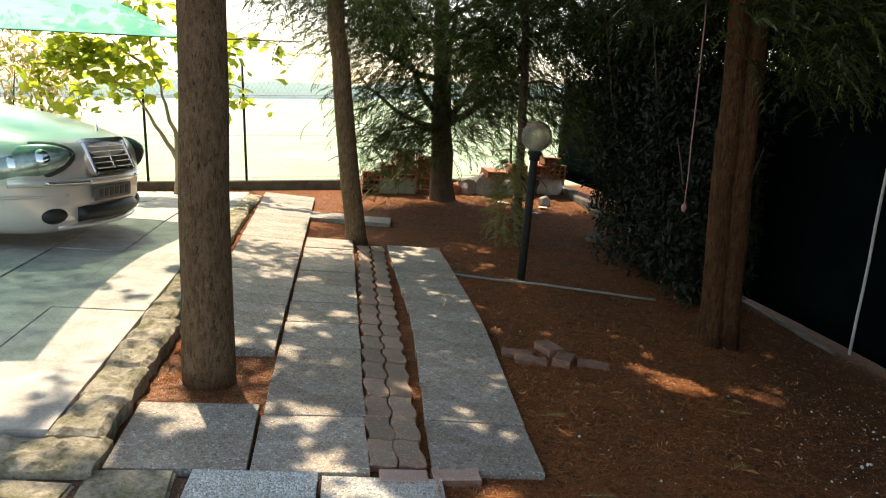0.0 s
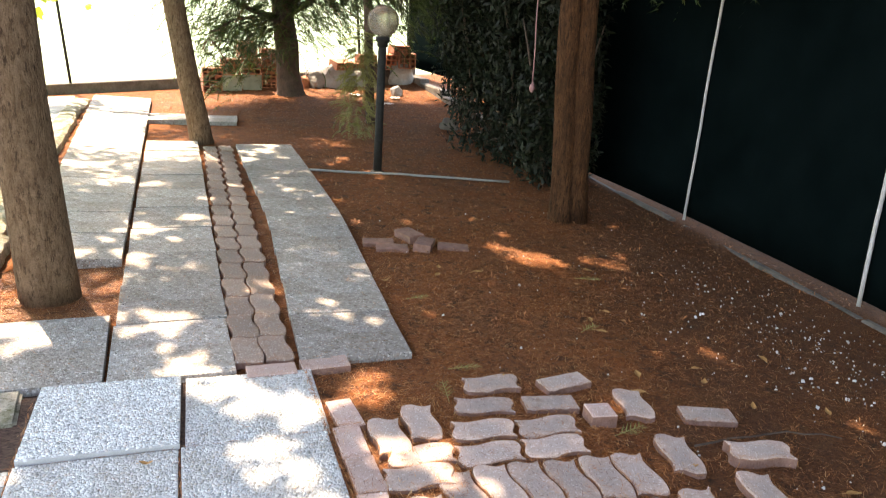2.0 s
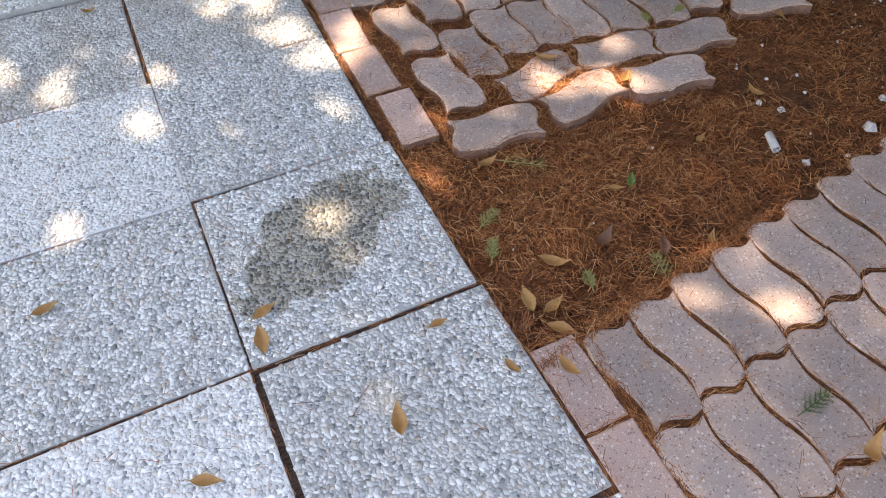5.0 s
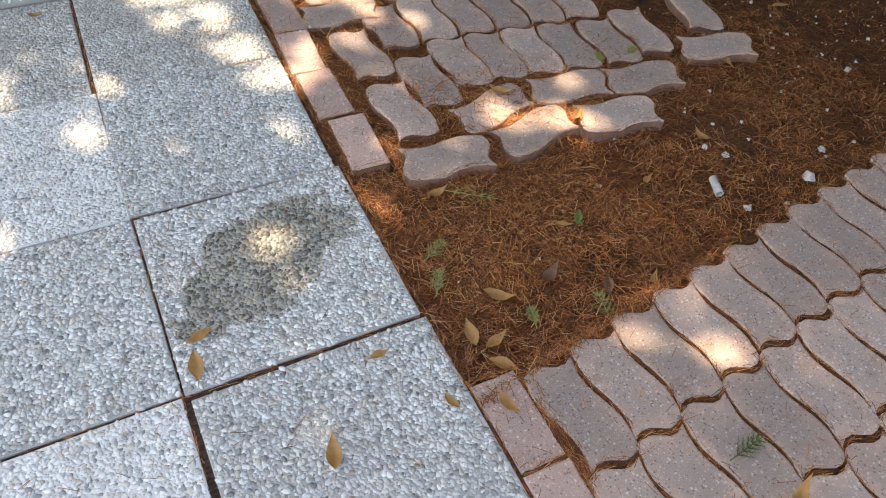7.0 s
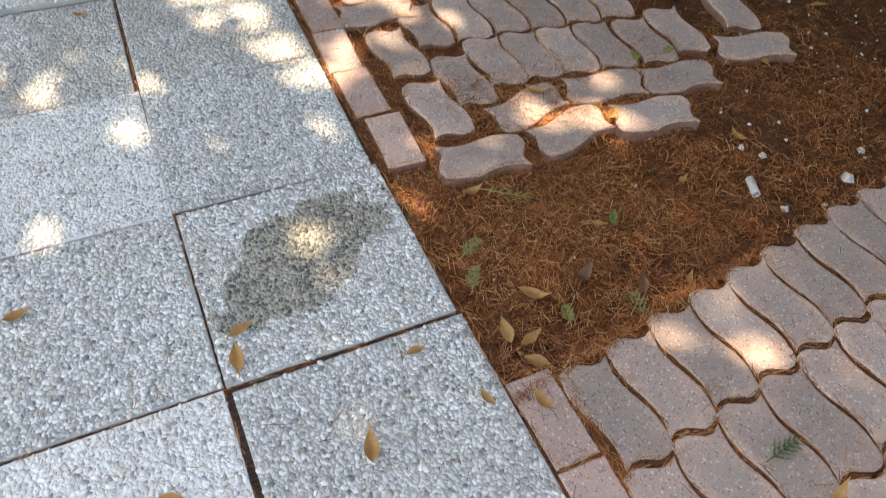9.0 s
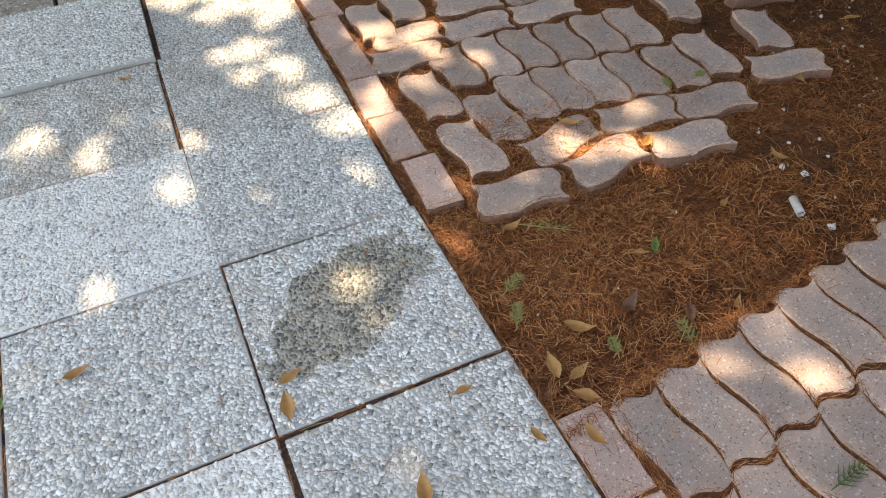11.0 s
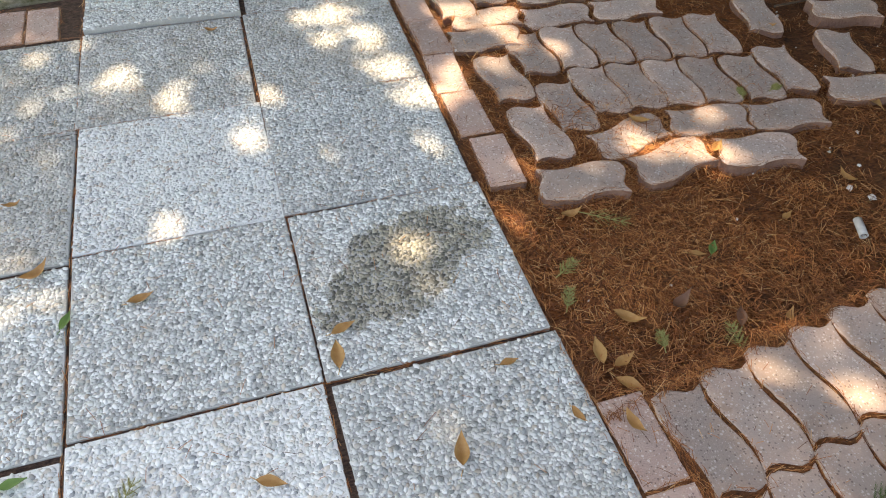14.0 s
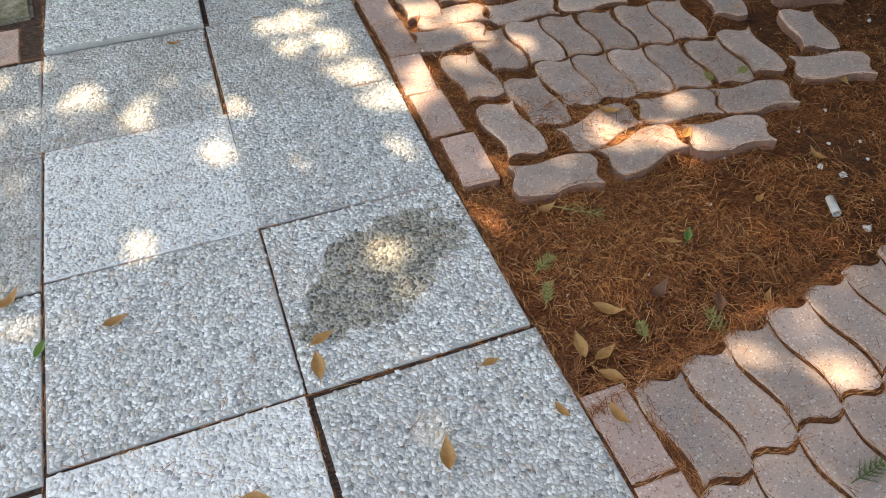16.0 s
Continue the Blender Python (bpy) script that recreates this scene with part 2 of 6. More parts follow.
M["drive"] = plain("drive_concrete", (0.24, 0.235, 0.215), (0.46, 0.45, 0.42), 5.0, 0.9, 0.7, 70, per_object=0.08)
M["bark_dark"] = plain("bark_dark", (0.05, 0.035, 0.025), (0.12, 0.085, 0.06), 12, 0.95, 1.0, 45, distance=0.02)
M["bark_fig"] = plain("bark_fig", (0.22, 0.16, 0.10), (0.36, 0.29, 0.20), 10, 0.9, 0.6, 50)
M["conifer"] = leafy("conifer_spray", (0.024, 0.052, 0.018), (0.11, 0.16, 0.045), 0.32)
# darker copy of conifer_spray, with the east boughs' shade in its colour
M["conifer_deep"] = leafy("conifer_spray_shaded", (0.006, 0.014, 0.005), (0.045, 0.075, 0.022), 0.15, 0.7)
M["conifer_dry"] = leafy("conifer_spray_dry", (0.09, 0.05, 0.02), (0.16, 0.10, 0.05), 0.2)
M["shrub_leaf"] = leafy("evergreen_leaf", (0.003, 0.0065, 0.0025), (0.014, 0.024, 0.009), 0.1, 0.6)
M["fig_leaf"] = leafy("fig_leaf", (0.16, 0.27, 0.035), (0.52, 0.55, 0.07), 0.68)
M["pale_leaf"] = leafy("autumn_leaf", (0.28, 0.30, 0.10), (0.42, 0.28, 0.16), 0.5)
M["dry_leaf"] = leafy("dry_leaf", (0.34, 0.165, 0.055), (0.52, 0.32, 0.125), 0.15)
M["dark_leaf"] = leafy("dead_dark_leaf", (0.13, 0.06, 0.035), (0.22, 0.12, 0.075), 0.1)
M["green_leaf"] = leafy("fallen_green_leaf", (0.12, 0.24, 0.06), (0.18, 0.30, 0.10), 0.3)
M["needle"] = needle_mat("dry_needle", ((0.0, (0.045, 0.016, 0.007)), (0.35, (0.20, 0.060, 0.017)), (0.7, (0.42, 0.145, 0.042)), (0.92, (0.60, 0.27, 0.095)), (1.0, (0.66, 0.42, 0.20))))
M["flake"] = needle_mat("litter_flake", ((0.0, (0.035, 0.015, 0.007)), (0.5, (0.27, 0.088, 0.027)), (0.9, (0.46, 0.175, 0.056)), (1.0, (0.46, 0.29, 0.14))))
M["chip"] = plain("marble_chip", (0.42, 0.40, 0.36), (0.62, 0.60, 0.56), 20, 0.7, 0.3, 90, per_island=0.15)
M["white_pipe"] = plain("white_pipe", (0.34, 0.35, 0.33), (0.48, 0.48, 0.46), 20, 0.5, 0.1, 90)
M["hose"] = plain("hose", (0.15, 0.16, 0.14), (0.26, 0.27, 0.24), 20, 0.6, 0.1, 90)
M["post_dark"] = plain("painted_post", (0.012, 0.013, 0.011), (0.028, 0.029, 0.025), 20, 0.8, 0.2, 90, spec=0.2)
M["wire"] = plain("wire", (0.14, 0.17, 0.15), (0.22, 0.25, 0.22), 20, 0.5, 0.0, 90, metal=0.3)
M["rope"] = plain("rope", (0.26, 0.12, 0.115), (0.36, 0.20, 0.19), 60, 0.9, 0.5, 200)
M["paint"] = plain("car_paint", (0.70, 0.68, 0.63), (0.73, 0.71, 0.66), 2, 0.24, 0.0, 9, metal=0.4)
M["chrome"] = plain("chrome", (0.75, 0.75, 0.76), (0.8, 0.8, 0.8), 4, 0.12, 0.0, 9, metal=1.0)
M["black"] = plain("black_plastic", (0.012, 0.012, 0.013), (0.022, 0.022, 0.022), 20, 0.5, 0.1, 80)
M["reflector"] = plain("headlight_inside", (0.20, 0.25, 0.22), (0.42, 0.47, 0.43), 14, 0.25, 0.0, 40, metal=0.6)
M["tyre"] = plain("tyre_rubber", (0.014, 0.014, 0.014), (0.028, 0.027, 0.026), 20, 0.85, 0.3, 120)
# a white plate given a dark colour in place of the shade on it
M["plate"] = plain("plate_shaded", (0.06, 0.066, 0.075), (0.09, 0.095, 0.10), 20, 0.4, 0.0, 80)
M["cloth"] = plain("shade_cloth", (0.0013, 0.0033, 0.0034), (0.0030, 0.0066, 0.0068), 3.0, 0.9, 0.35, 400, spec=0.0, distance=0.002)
M["paper"] = plain("paper", (0.62, 0.60, 0.57), (0.75, 0.73, 0.70), 9, 0.8, 0.2, 50)
# woods painted nearly white: the haze is in the base colour
M["haze"] = plain("far_wood_hazed", (0.74, 0.80, 0.78), (0.84, 0.88, 0.86), 0.05, 1.0, 0.0, 0.4)


def glass_mat(name, colour, rough=0.05, alpha=0.25):
    s = Nodes(name)
    s.done(colour, rough)
    s.b.inputs["Transmission Weight"].default_value = 1.0 - alpha
    s.b.inputs["IOR"].default_value = 1.45
    return s.mat


s = Nodes("headlight_lens")
ml = s.n("MixShader", Fac=0.07)
s.t.links.new(s.n("BsdfTransparent", Color=(0.86, 0.95, 0.92)).outputs[0], ml.inputs[1])
s.t.links.new(s.n("BsdfGlossy", Color=(0.9, 0.95, 0.93), Roughness=0.03).outputs[0], ml.inputs[2])
s.t.links.new(ml.outputs[0], s.out.inputs[0])
M["lens"] = s.mat
M["window"] = glass_mat("car_window", (0.15, 0.2, 0.19), 0.03, 0.5)
s = Nodes("smoked_globe")
s.done(s.mix(s.ramp(s.noise(5.0), 0.4, 0.7), (0.42, 0.38, 0.30), (0.60, 0.55, 0.45)), 0.25)
s.b.inputs["Transmission Weight"].default_value = 0.7
s.b.inputs["IOR"].default_value = 1.12
M["globe"] = s.mat

# old kerb stone: pale broken stone under moss and lichen
s = Nodes("kerb_stone")
c = s.mix(s.ramp(s.noise(14.0, 7.0, 0.75), 0.35, 0.65), (0.28, 0.25, 0.185), (0.68, 0.63, 0.51))
c = s.mix(s.ramp(s.noise(5.0, 6.0, 0.75), 0.46, 0.62, 0.0, 0.7), c, (0.17, 0.175, 0.065))
c = s.mix(s.ramp(s.noise(40.0, 6.0, 0.8), 0.55, 0.7, 0.0, 0.8), c, (0.06, 0.052, 0.035))
c = s.mix(s.ramp(s.noise(22.0, 4.0, 0.7), 0.62, 0.7, 0.0, 0.7), c, (0.62, 0.58, 0.48))
s.bump(s.noise(55.0, 8.0, 0.8), 1.0, 0.03)
M["stone"] = s.done(c, 0.95, 0.0, 0.2)

# green sail: woven cloth that lets light through
s = Nodes("green_sail")
c = s.mix(s.ramp(s.noise(2.0), 0.4, 0.65), (0.10, 0.42, 0.34), (0.16, 0.52, 0.43))
s.done(c, 0.8)
tl = s.n("BsdfTranslucent", Color=c)
tp = s.n("BsdfTransparent", Color=(0.62, 1.0, 0.86))
m1, m2 = s.n("MixShader", Fac=0.6), s.n("MixShader", Fac=0.16)
s.t.links.new(s.b.outputs[0], m1.inputs[1])
s.t.links.new(tl.outputs[0], m1.inputs[2])
s.t.links.new(m1.outputs[0], m2.inputs[1])
s.t.links.new(tp.outputs[0], m2.inputs[2])
s.t.links.new(m2.outputs[0], s.out.inputs[0])
M["sail"] = s.mat

# ground: needle litter and soil in the garden, a dry meadow past the fence
s = Nodes("ground_litter_and_meadow")
st = s.n("Mapping", Vector=s.co)
st.inputs["Scale"].default_value = (1.0, 2.4, 1.0)
fib = s.noise(70.0, 8.0, 0.75, st.outputs[0])
c = s.mix(s.ramp(fib, 0.35, 0.65), (0.040, 0.014, 0.006), (0.34, 0.108, 0.029))
c = s.mix(s.ramp(s.noise(1.3, 5.0), 0.45, 0.7, 0.0, 0.6), c, (0.095, 0.050, 0.028))
c = s.mix(s.ramp(s.noise(6.0, 5.0), 0.55, 0.75, 0.0, 0.5), c, (0.26, 0.115, 0.045))
grass = s.mix(s.ramp(s.noise(0.35, 8.0, 0.7), 0.35, 0.65), (0.25, 0.40, 0.25), (0.38, 0.53, 0.38))
grass = s.mix(s.ramp(s.noise(14.0, 5.0), 0.4, 0.7, 0.0, 0.5), grass, (0.28, 0.36, 0.20))
c = s.mix(s.ramp(s.noise(26.0, 6.0, 0.75), 0.5, 0.72, 0.0, 0.55), c, (0.39, 0.18, 0.07))
c = s.mix(s.ramp(s.noise(11.0, 4.0, 0.7), 0.54, 0.66, 0.0, 0.8), c, (0.045, 0.026, 0.016))
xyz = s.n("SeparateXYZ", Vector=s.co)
# dark humus towards the east, its colour deepened further for the shade there
humus_shade = s.math("ADD", s.math("SUBTRACT", xyz.outputs[0], s.math("MULTIPLY", xyz.outputs[1], 0.42)), s.math("MULTIPLY", s.math("SUBTRACT", s.noise(1.8, 5.0), 0.5), 1.6))
c = s.mix(s.ramp(humus_shade, 0.5, 1.2, 0.0, 0.6), c, s.mix(s.ramp(fib, 0.35, 0.65), (0.022, 0.012, 0.007), (0.125, 0.058, 0.026)))
yy = xyz.outputs[1]
under = s.math("MULTIPLY", s.ramp(xyz.outputs[0], 0.03, -0.01), s.ramp(yy, 2.08, 2.04))
c = s.mix(under, c, s.mix(s.ramp(fib, 0.4, 0.65), (0.05, 0.032, 0.025), (0.19, 0.115, 0.085)))
c = s.mix(s.ramp(yy, 12.1, 12.5), c, grass)
s.bump(fib, 0.9, 0.02)
M["ground"] = s.done(c, 0.95, 0.0, 0.2)


# ---- mesh helpers ----
def mesh_of(name, verts, faces, material=None, smooth=False):
    me = bpy.data.meshes.new(name)
    me.from_pydata([tuple(v) for v in verts], [], [tuple(f) for f in faces])
    me.update()
    if material:
        me.materials.append(M[material])
    if smooth:
        me.shade_smooth()
    return me


def from_bm(name, bm, material, smooth=False):
    bmesh.ops.recalc_face_normals(bm, faces=bm.faces)
    me = bpy.data.meshes.new(name)
    bm.to_mesh(me)
    bm.free()
    me.materials.append(M[material])
    if smooth:
        me.shade_smooth()
    return me


def put(name, me, parent=None, m=None, label=""):
    ob = new(name, me)
    ob.parent = parent
    if m is not None:
        ob.matrix_basis = m
    return tagged(ob, label)


def part(name, bm, material, parent, label="", smooth=False):
    return put(name, from_bm(name, bm, material, smooth), parent, None, label)


def thing(name, m, label, category, group="", kind=""):
    ob = new(name)
    ob.matrix_basis = m
    return tagged(ob, label, category, group, kind)


def box(bm, x0, x1, y0, y1, z0, z1, bevel=0.0, seg=1, m=None):
    v = [bm.verts.new(p) for p in ((x0, y0, z0), (x1, y0, z0), (x1, y1, z0), (x0, y1, z0), (x0, y0, z1), (x1, y0, z1), (x1, y1, z1), (x0, y1, z1))]
    f = [bm.faces.new([v[i] for i in q]) for q in ((0, 3, 2, 1), (4, 5, 6, 7), (0, 1, 5, 4), (1, 2, 6, 5), (2, 3, 7, 6), (3, 0, 4, 7))]
    if m is not None:
        bmesh.ops.transform(bm, matrix=m, verts=v)
    if bevel:
        bmesh.ops.bevel(bm, geom=list({e for q in f for e in q.edges}), offset=bevel, segments=seg, affect="EDGES")
    return bm


def tube_data(points, radii, sides=10, wobble=0.0, lobes=0.0, cap=True):
    """Vertices and faces of a tapered tube along points."""
    verts, faces = [], []
    pts = [Vector(p) for p in points]
    for i, p in enumerate(pts):
        ax = (pts[min(i + 1, len(pts) - 1)] - pts[max(i - 1, 0)]).normalized()
        u = ax.cross(Vector((0.31, 0.95, 0.1))).normalized()
        w = ax.cross(u)
        for k in range(sides):
            a = 2 * math.pi * k / sides
            r = radii[i] * (1 + lobes * math.cos(3 * a + 0.4) + wobble * noise.noise(p * 3.1 + Vector((math.cos(a), math.sin(a), 0)) * 1.7))
            verts.append(p + r * (math.cos(a) * u + math.sin(a) * w))
    for i in range(len(pts) - 1):
        for k in range(sides):
            a, b = i * sides + k, i * sides + (k + 1) % sides
            faces.append((a, b, b + sides, a + sides))
    if cap:
        faces.append(tuple(range(sides))[::-1])
        faces.append(tuple(range((len(pts) - 1) * sides, len(pts) * sides)))
    return verts, faces


def tube_mesh(name, points, radii, material, sides=10, wobble=0.0, lobes=0.0):
    return mesh_of(name, *tube_data(points, radii, sides, wobble, lobes), material, True)


def bend(p0, p1, n=8, sag=(0, 0, 0), rough=0.0):
    """Points from p0 to p1, bowed by sag in the middle."""
    p0, p1, sag = Vector(p0), Vector(p1), Vector(sag)
    return [p0.lerp(p1, i / n) + sag * math.sin(math.pi * i / n) + rough * noise.noise_vector(p0 * 2 + Vector((i * 0.7, 0, 0))) for i in range(n + 1)]


def scatter_mesh(name, verts, faces, places, material):
    """One mesh of many copies of a small shape; places: arrays of 3x3 turns (scaled) and positions."""
    turns, pos = places
    v = np.asarray(verts, float)
    out = np.einsum("nij,vj->nvi", turns, v) + pos[:, None, :]
    n, k = len(pos), len(v)
    me = bpy.data.meshes.new(name)
    size = len(faces[0])
    f = (np.asarray(faces)[None] + (np.arange(n) * k)[:, None, None]).reshape(-1, size)
    me.vertices.add(n * k)
    me.vertices.foreach_set("co", out.reshape(-1))
    me.loops.add(f.size)
    me.loops.foreach_set("vertex_index", f.reshape(-1).astype(np.int32))
    me.polygons.add(len(f))
    me.polygons.foreach_set("loop_start", (np.arange(len(f)) * size).astype(np.int32))
    me.update(calc_edges=True)
    me.materials.append(M[material])
    return me


def turns_of(rng, n, tilt, scale, yaw=None):
    """Random turns: any yaw, tilted up to tilt, each scaled."""
    a = rng.uniform(0, 2 * np.pi, n) if yaw is None else yaw
    b, c = rng.normal(0, tilt, n), rng.normal(0, tilt, n)
    ca, sa, cb, sb, cc, sc = np.cos(a), np.sin(a), np.cos(b), np.sin(b), np.cos(c), np.sin(c)
    z, o = np.zeros(n), np.ones(n)
    rz = np.stack([ca, -sa, z, sa, ca, z, z, z, o], -1).reshape(n, 3, 3)
    rx = np.stack([o, z, z, z, cb, -sb, z, sb, cb], -1).reshape(n, 3, 3)
    ry = np.stack([cc, z, sc, z, o, z, -sc, z, cc], -1).reshape(n, 3, 3)
    return rz @ ry @ rx * np.broadcast_to(scale, n)[:, None, None]


# ---- ground and paving ----
def clamp(v, a=0.0, b=1.0):
    return max(a, min(b, v))


def gz(x, y):
    """Height of the ground: level in the garden, following the tilt of the meadow towards the far fence."""
    k = clamp((y - 8.0) / 4.0)
    bumpy = 0.016 * noise.noise((x * 1.7, y * 1.7, 0.3)) + 0.007 * noise.noise((x * 7.0, y * 7.0, 4.0))
    fill = 0.0
    if -1.62 < x and -1.2 < y < 7.4:
        fill = 0.1 if y > 1.99 and x < 0.6 - 0.02 * abs(y - 4) else 1.34 * clamp((0.055 - x) / 0.05) if y < 1.99 else 0.0
        fill = max(fill, 1.44 * clamp((-0.20 + 0.18 * x - y) / 0.06), 0.97 * clamp((1 - math.hypot((x - 0.62) / 0.66, (y - 0.95) / 0.62)) * 5), 0.35 * clamp((1.9 - x) / 0.3))
    near = -0.047 + 0.030 * fill + bumpy * max(0.0, 1 - 0.75 * fill)
    return near * (1 - k) + k * (0.03 + 0.085 * x)


def axis(lo, hi, dense_lo, dense_hi, step, grow=1.5):
    a = list(np.arange(dense_lo, dense_hi + 1e-6, step))
    d, v = step, dense_hi
    while v < hi:
        d *= grow
        v += d
        a.append(v)
    d, v = step, dense_lo
    while v > lo:
        d *= grow
        v -= d
        a.insert(0, v)
    return a


gx, gy = axis(-1500, 1500, -4.0, 4.0, 0.06), axis(-40, 2500, -1.5, 12.6, 0.06)
gv = [(x, y, gz(x, y)) for y in gy for x in gx]
nx = len(gx)
gf = [(j * nx + i, j * nx + i + 1, (j + 1) * nx + i + 1, (j + 1) * nx + i) for j in range(len(gy) - 1) for i in range(nx - 1)]
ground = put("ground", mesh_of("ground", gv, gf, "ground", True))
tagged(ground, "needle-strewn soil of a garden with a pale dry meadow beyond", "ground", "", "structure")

pavement = thing("pavement", pose(0, 0, 0), "garden path of washed-gravel slabs and concrete pavers", "pavement", "", "structure")
SLABS = {}


def slab_mesh(w, h, material):
    key = (w, h, material)
    if key not in SLABS:
        bm = box(bmesh.new(), -w / 2, w / 2, -h / 2, h / 2, -0.075, -0.0014, 0.0016)
        SLABS[key] = from_bm("slab", bm, material)
    return SLABS[key]


def pebble_mesh(seed, material):
    """Small rounded stones packed over a half-metre square."""
    rng = np.random.default_rng(seed)
    step = 0.0079
    nxp = int(0.72 / step)
    xs, ys = np.meshgrid(np.arange(nxp), np.arange(int(nxp / 0.88)))
    x0 = (xs + 0.5 * (ys % 2)).ravel() * step - 0.36
    y0 = ys.ravel() * step * 0.88 - 0.36
    n = len(x0)
    turn = 0.4 + 0.3 * seed
    x, y = x0 * math.cos(turn) - y0 * math.sin(turn), x0 * math.sin(turn) + y0 * math.cos(turn)
    x, y = x + rng.normal(0, 0.0024, n), y + rng.normal(0, 0.0024, n)
    keep = (abs(x) < 0.2475) & (abs(y) < 0.2475) & (rng.random(n) > 0.025)
    x, y = x[keep], y[keep]
    n = len(x)
    a = np.arange(6) * np.pi / 3
    v = [(math.cos(t) * (0.0058 + 0.0012 * (k % 2)), math.sin(t) * (0.0042 + 0.0011 * (k % 3 == 0)), -0.003) for k, t in enumerate(a)]
    v += [(x * 0.86, y * 0.84, 0.0004) for x, y, z in v] + [(0.0004, 0, 0.0008)]
    f = []
    for k in range(6):
        j = (k + 1) % 6
        f += [(k, j, 6 + j), (k, 6 + j, 6 + k), (6 + k, 6 + j, 12)]
    t = turns_of(rng, n, 0.09, rng.lognormal(-0.02, 0.27, n).clip(0.5, 1.5))
    me = scatter_mesh("pebbles", v, f, (t, np.stack([x, y, rng.normal(-0.0003, 0.0005, n)], -1)), material)
    return me


PEB = {"pebble": [pebble_mesh(1, "pebble"), pebble_mesh(2, "pebble")], "pebble_pale": [pebble_mesh(3, "pebble_pale")], "pebble_old": [pebble_mesh(6, "pebble_old")], "pebble_stain": [pebble_mesh(4, "pebble_stain")]}
turn_rng = random.Random(5)


def near_slab(x, y, rot, z, kind, tilt=(0, 0)):
    cement = {"pebble": "cement", "pebble_pale": "cement_pale", "pebble_stain": "cement", "pebble_old": "cement"}[kind]
    ob = put("slab", slab_mesh(0.505, 0.503, cement), pavement, pose(x, y, z, tilt[0], tilt[1], rot))
    spin = 0 if kind == "pebble_stain" else 90 * turn_rng.randrange(4)
    st = put("pebbles", turn_rng.choice(PEB[kind]), ob, pose(0, 0, 0, 0, 0, spin))
    tagged(st, "", "", "", "stuff")
    return ob


for row in ((-0.237, -0.268, 0.8, 0, "pebble"), (-0.25, 0.247, 0.3, 0.002, "pebble_stain"), (-0.257, 0.757, -0.8, 0.0, "pebble"), (-0.25, 1.262, -0.5, 0, "pebble_old"),
            (-0.228, 1.768, -1.5, -0.004, "pebble_old"), (-0.758, -0.262, 0.6, 0, "pebble_pale"), (-0.760, 0.248, 0.4, 0.002, "pebble"), (-0.762, 0.757, -0.3, 0, "pebble_pale"),
            (-0.766, 1.262, -1.0, 0.0, "pebble_old"), (-0.750, 1.772, -1.5, 0.016, "pebble"), (-1.272, -0.295, 0.4, -0.002, "pebble_pale"), (-1.273, 0.222, 0.6, 0, "pebble"),
            (-1.273, 0.738, -0.5, 0.002, "pebble_old"), (-1.273, 1.248, 0.5, -0.003, "pebble_old"), (-0.225, -0.785, 0.5, 0, "pebble"), (-0.745, -0.778, -0.5, 0.003, "pebble"), (-1.27, -0.81, 0.5, 0, "pebble_pale")):
    near_slab(*row)
# the path to the far end: three strips of slabs
for i in range(10):
    put("slab", slab_mesh(0.500, 0.518 if i else 0.568, "slab"), pavement, pose(-0.525 + 0.004 * i, 2.36 + 0.524 * i - (0.0 if i else 0.025), 0.004 * turn_rng.uniform(-1, 1), turn_rng.uniform(-0.4, 0.4), 0, turn_rng.uniform(-0.8, 0.8)))
put("slab", slab_mesh(0.565, 0.67, "slab"), pavement, pose(-1.075, 2.385, 0.006, 0, 0, 1.0))
for i in range(14):
    w = 0.545 + 0.014 * i
    put("slab", slab_mesh(w, 0.498, "slab"), pavement, pose(-0.786 + 0.003 * i - w / 2, 3.77 + 0.505 * i, 0.03, turn_rng.uniform(-0.6, 0.6), 2.5, turn_rng.uniform(-0.8, 0.8)))
for x, y, r in ((0.268, 2.335, -3.2), (0.306, 2.85, -4.0), (0.344, 3.36, -4.3), (0.382, 3.87, -4.0), (0.414, 4.38, -3.0), (0.432, 4.89, -1.2), (0.440, 5.40, -0.8), (0.447, 5.91, -0.6), (0.452, 6.42, -0.8), (0.455, 6.93, -0.5)):
    w = 0.500 + 0.018 * min(4.0, y - 2.335)
    put("slab", slab_mesh(w, 0.505, "slab"), pavement, pose(x + 0.25 - w / 2, y, 0.0, turn_rng.uniform(-0.4, 0.4), turn_rng.uniform(-0.4, 0.4), r))
for x, y in ((-0.52, 8.93), (0.02, 8.85)):
    put("slab", slab_mesh(0.53, 0.5, "slab"), pavement, pose(x, y, 0.012, 0, -1, -6))


# ---- drive, kerb ----
def dz(x, y):
    k = clamp((y - 5.5) / 4.5)
    return 0.062 * (1 - k) + k * (gz(x, y) + 0.045)


drive = thing("driveway", pose(0, 0, 0), "pale concrete slab driveway with tight joints", "driveway", "", "structure")
edge_x = lambda y: -1.63 - 0.018 * (y - 2.3)
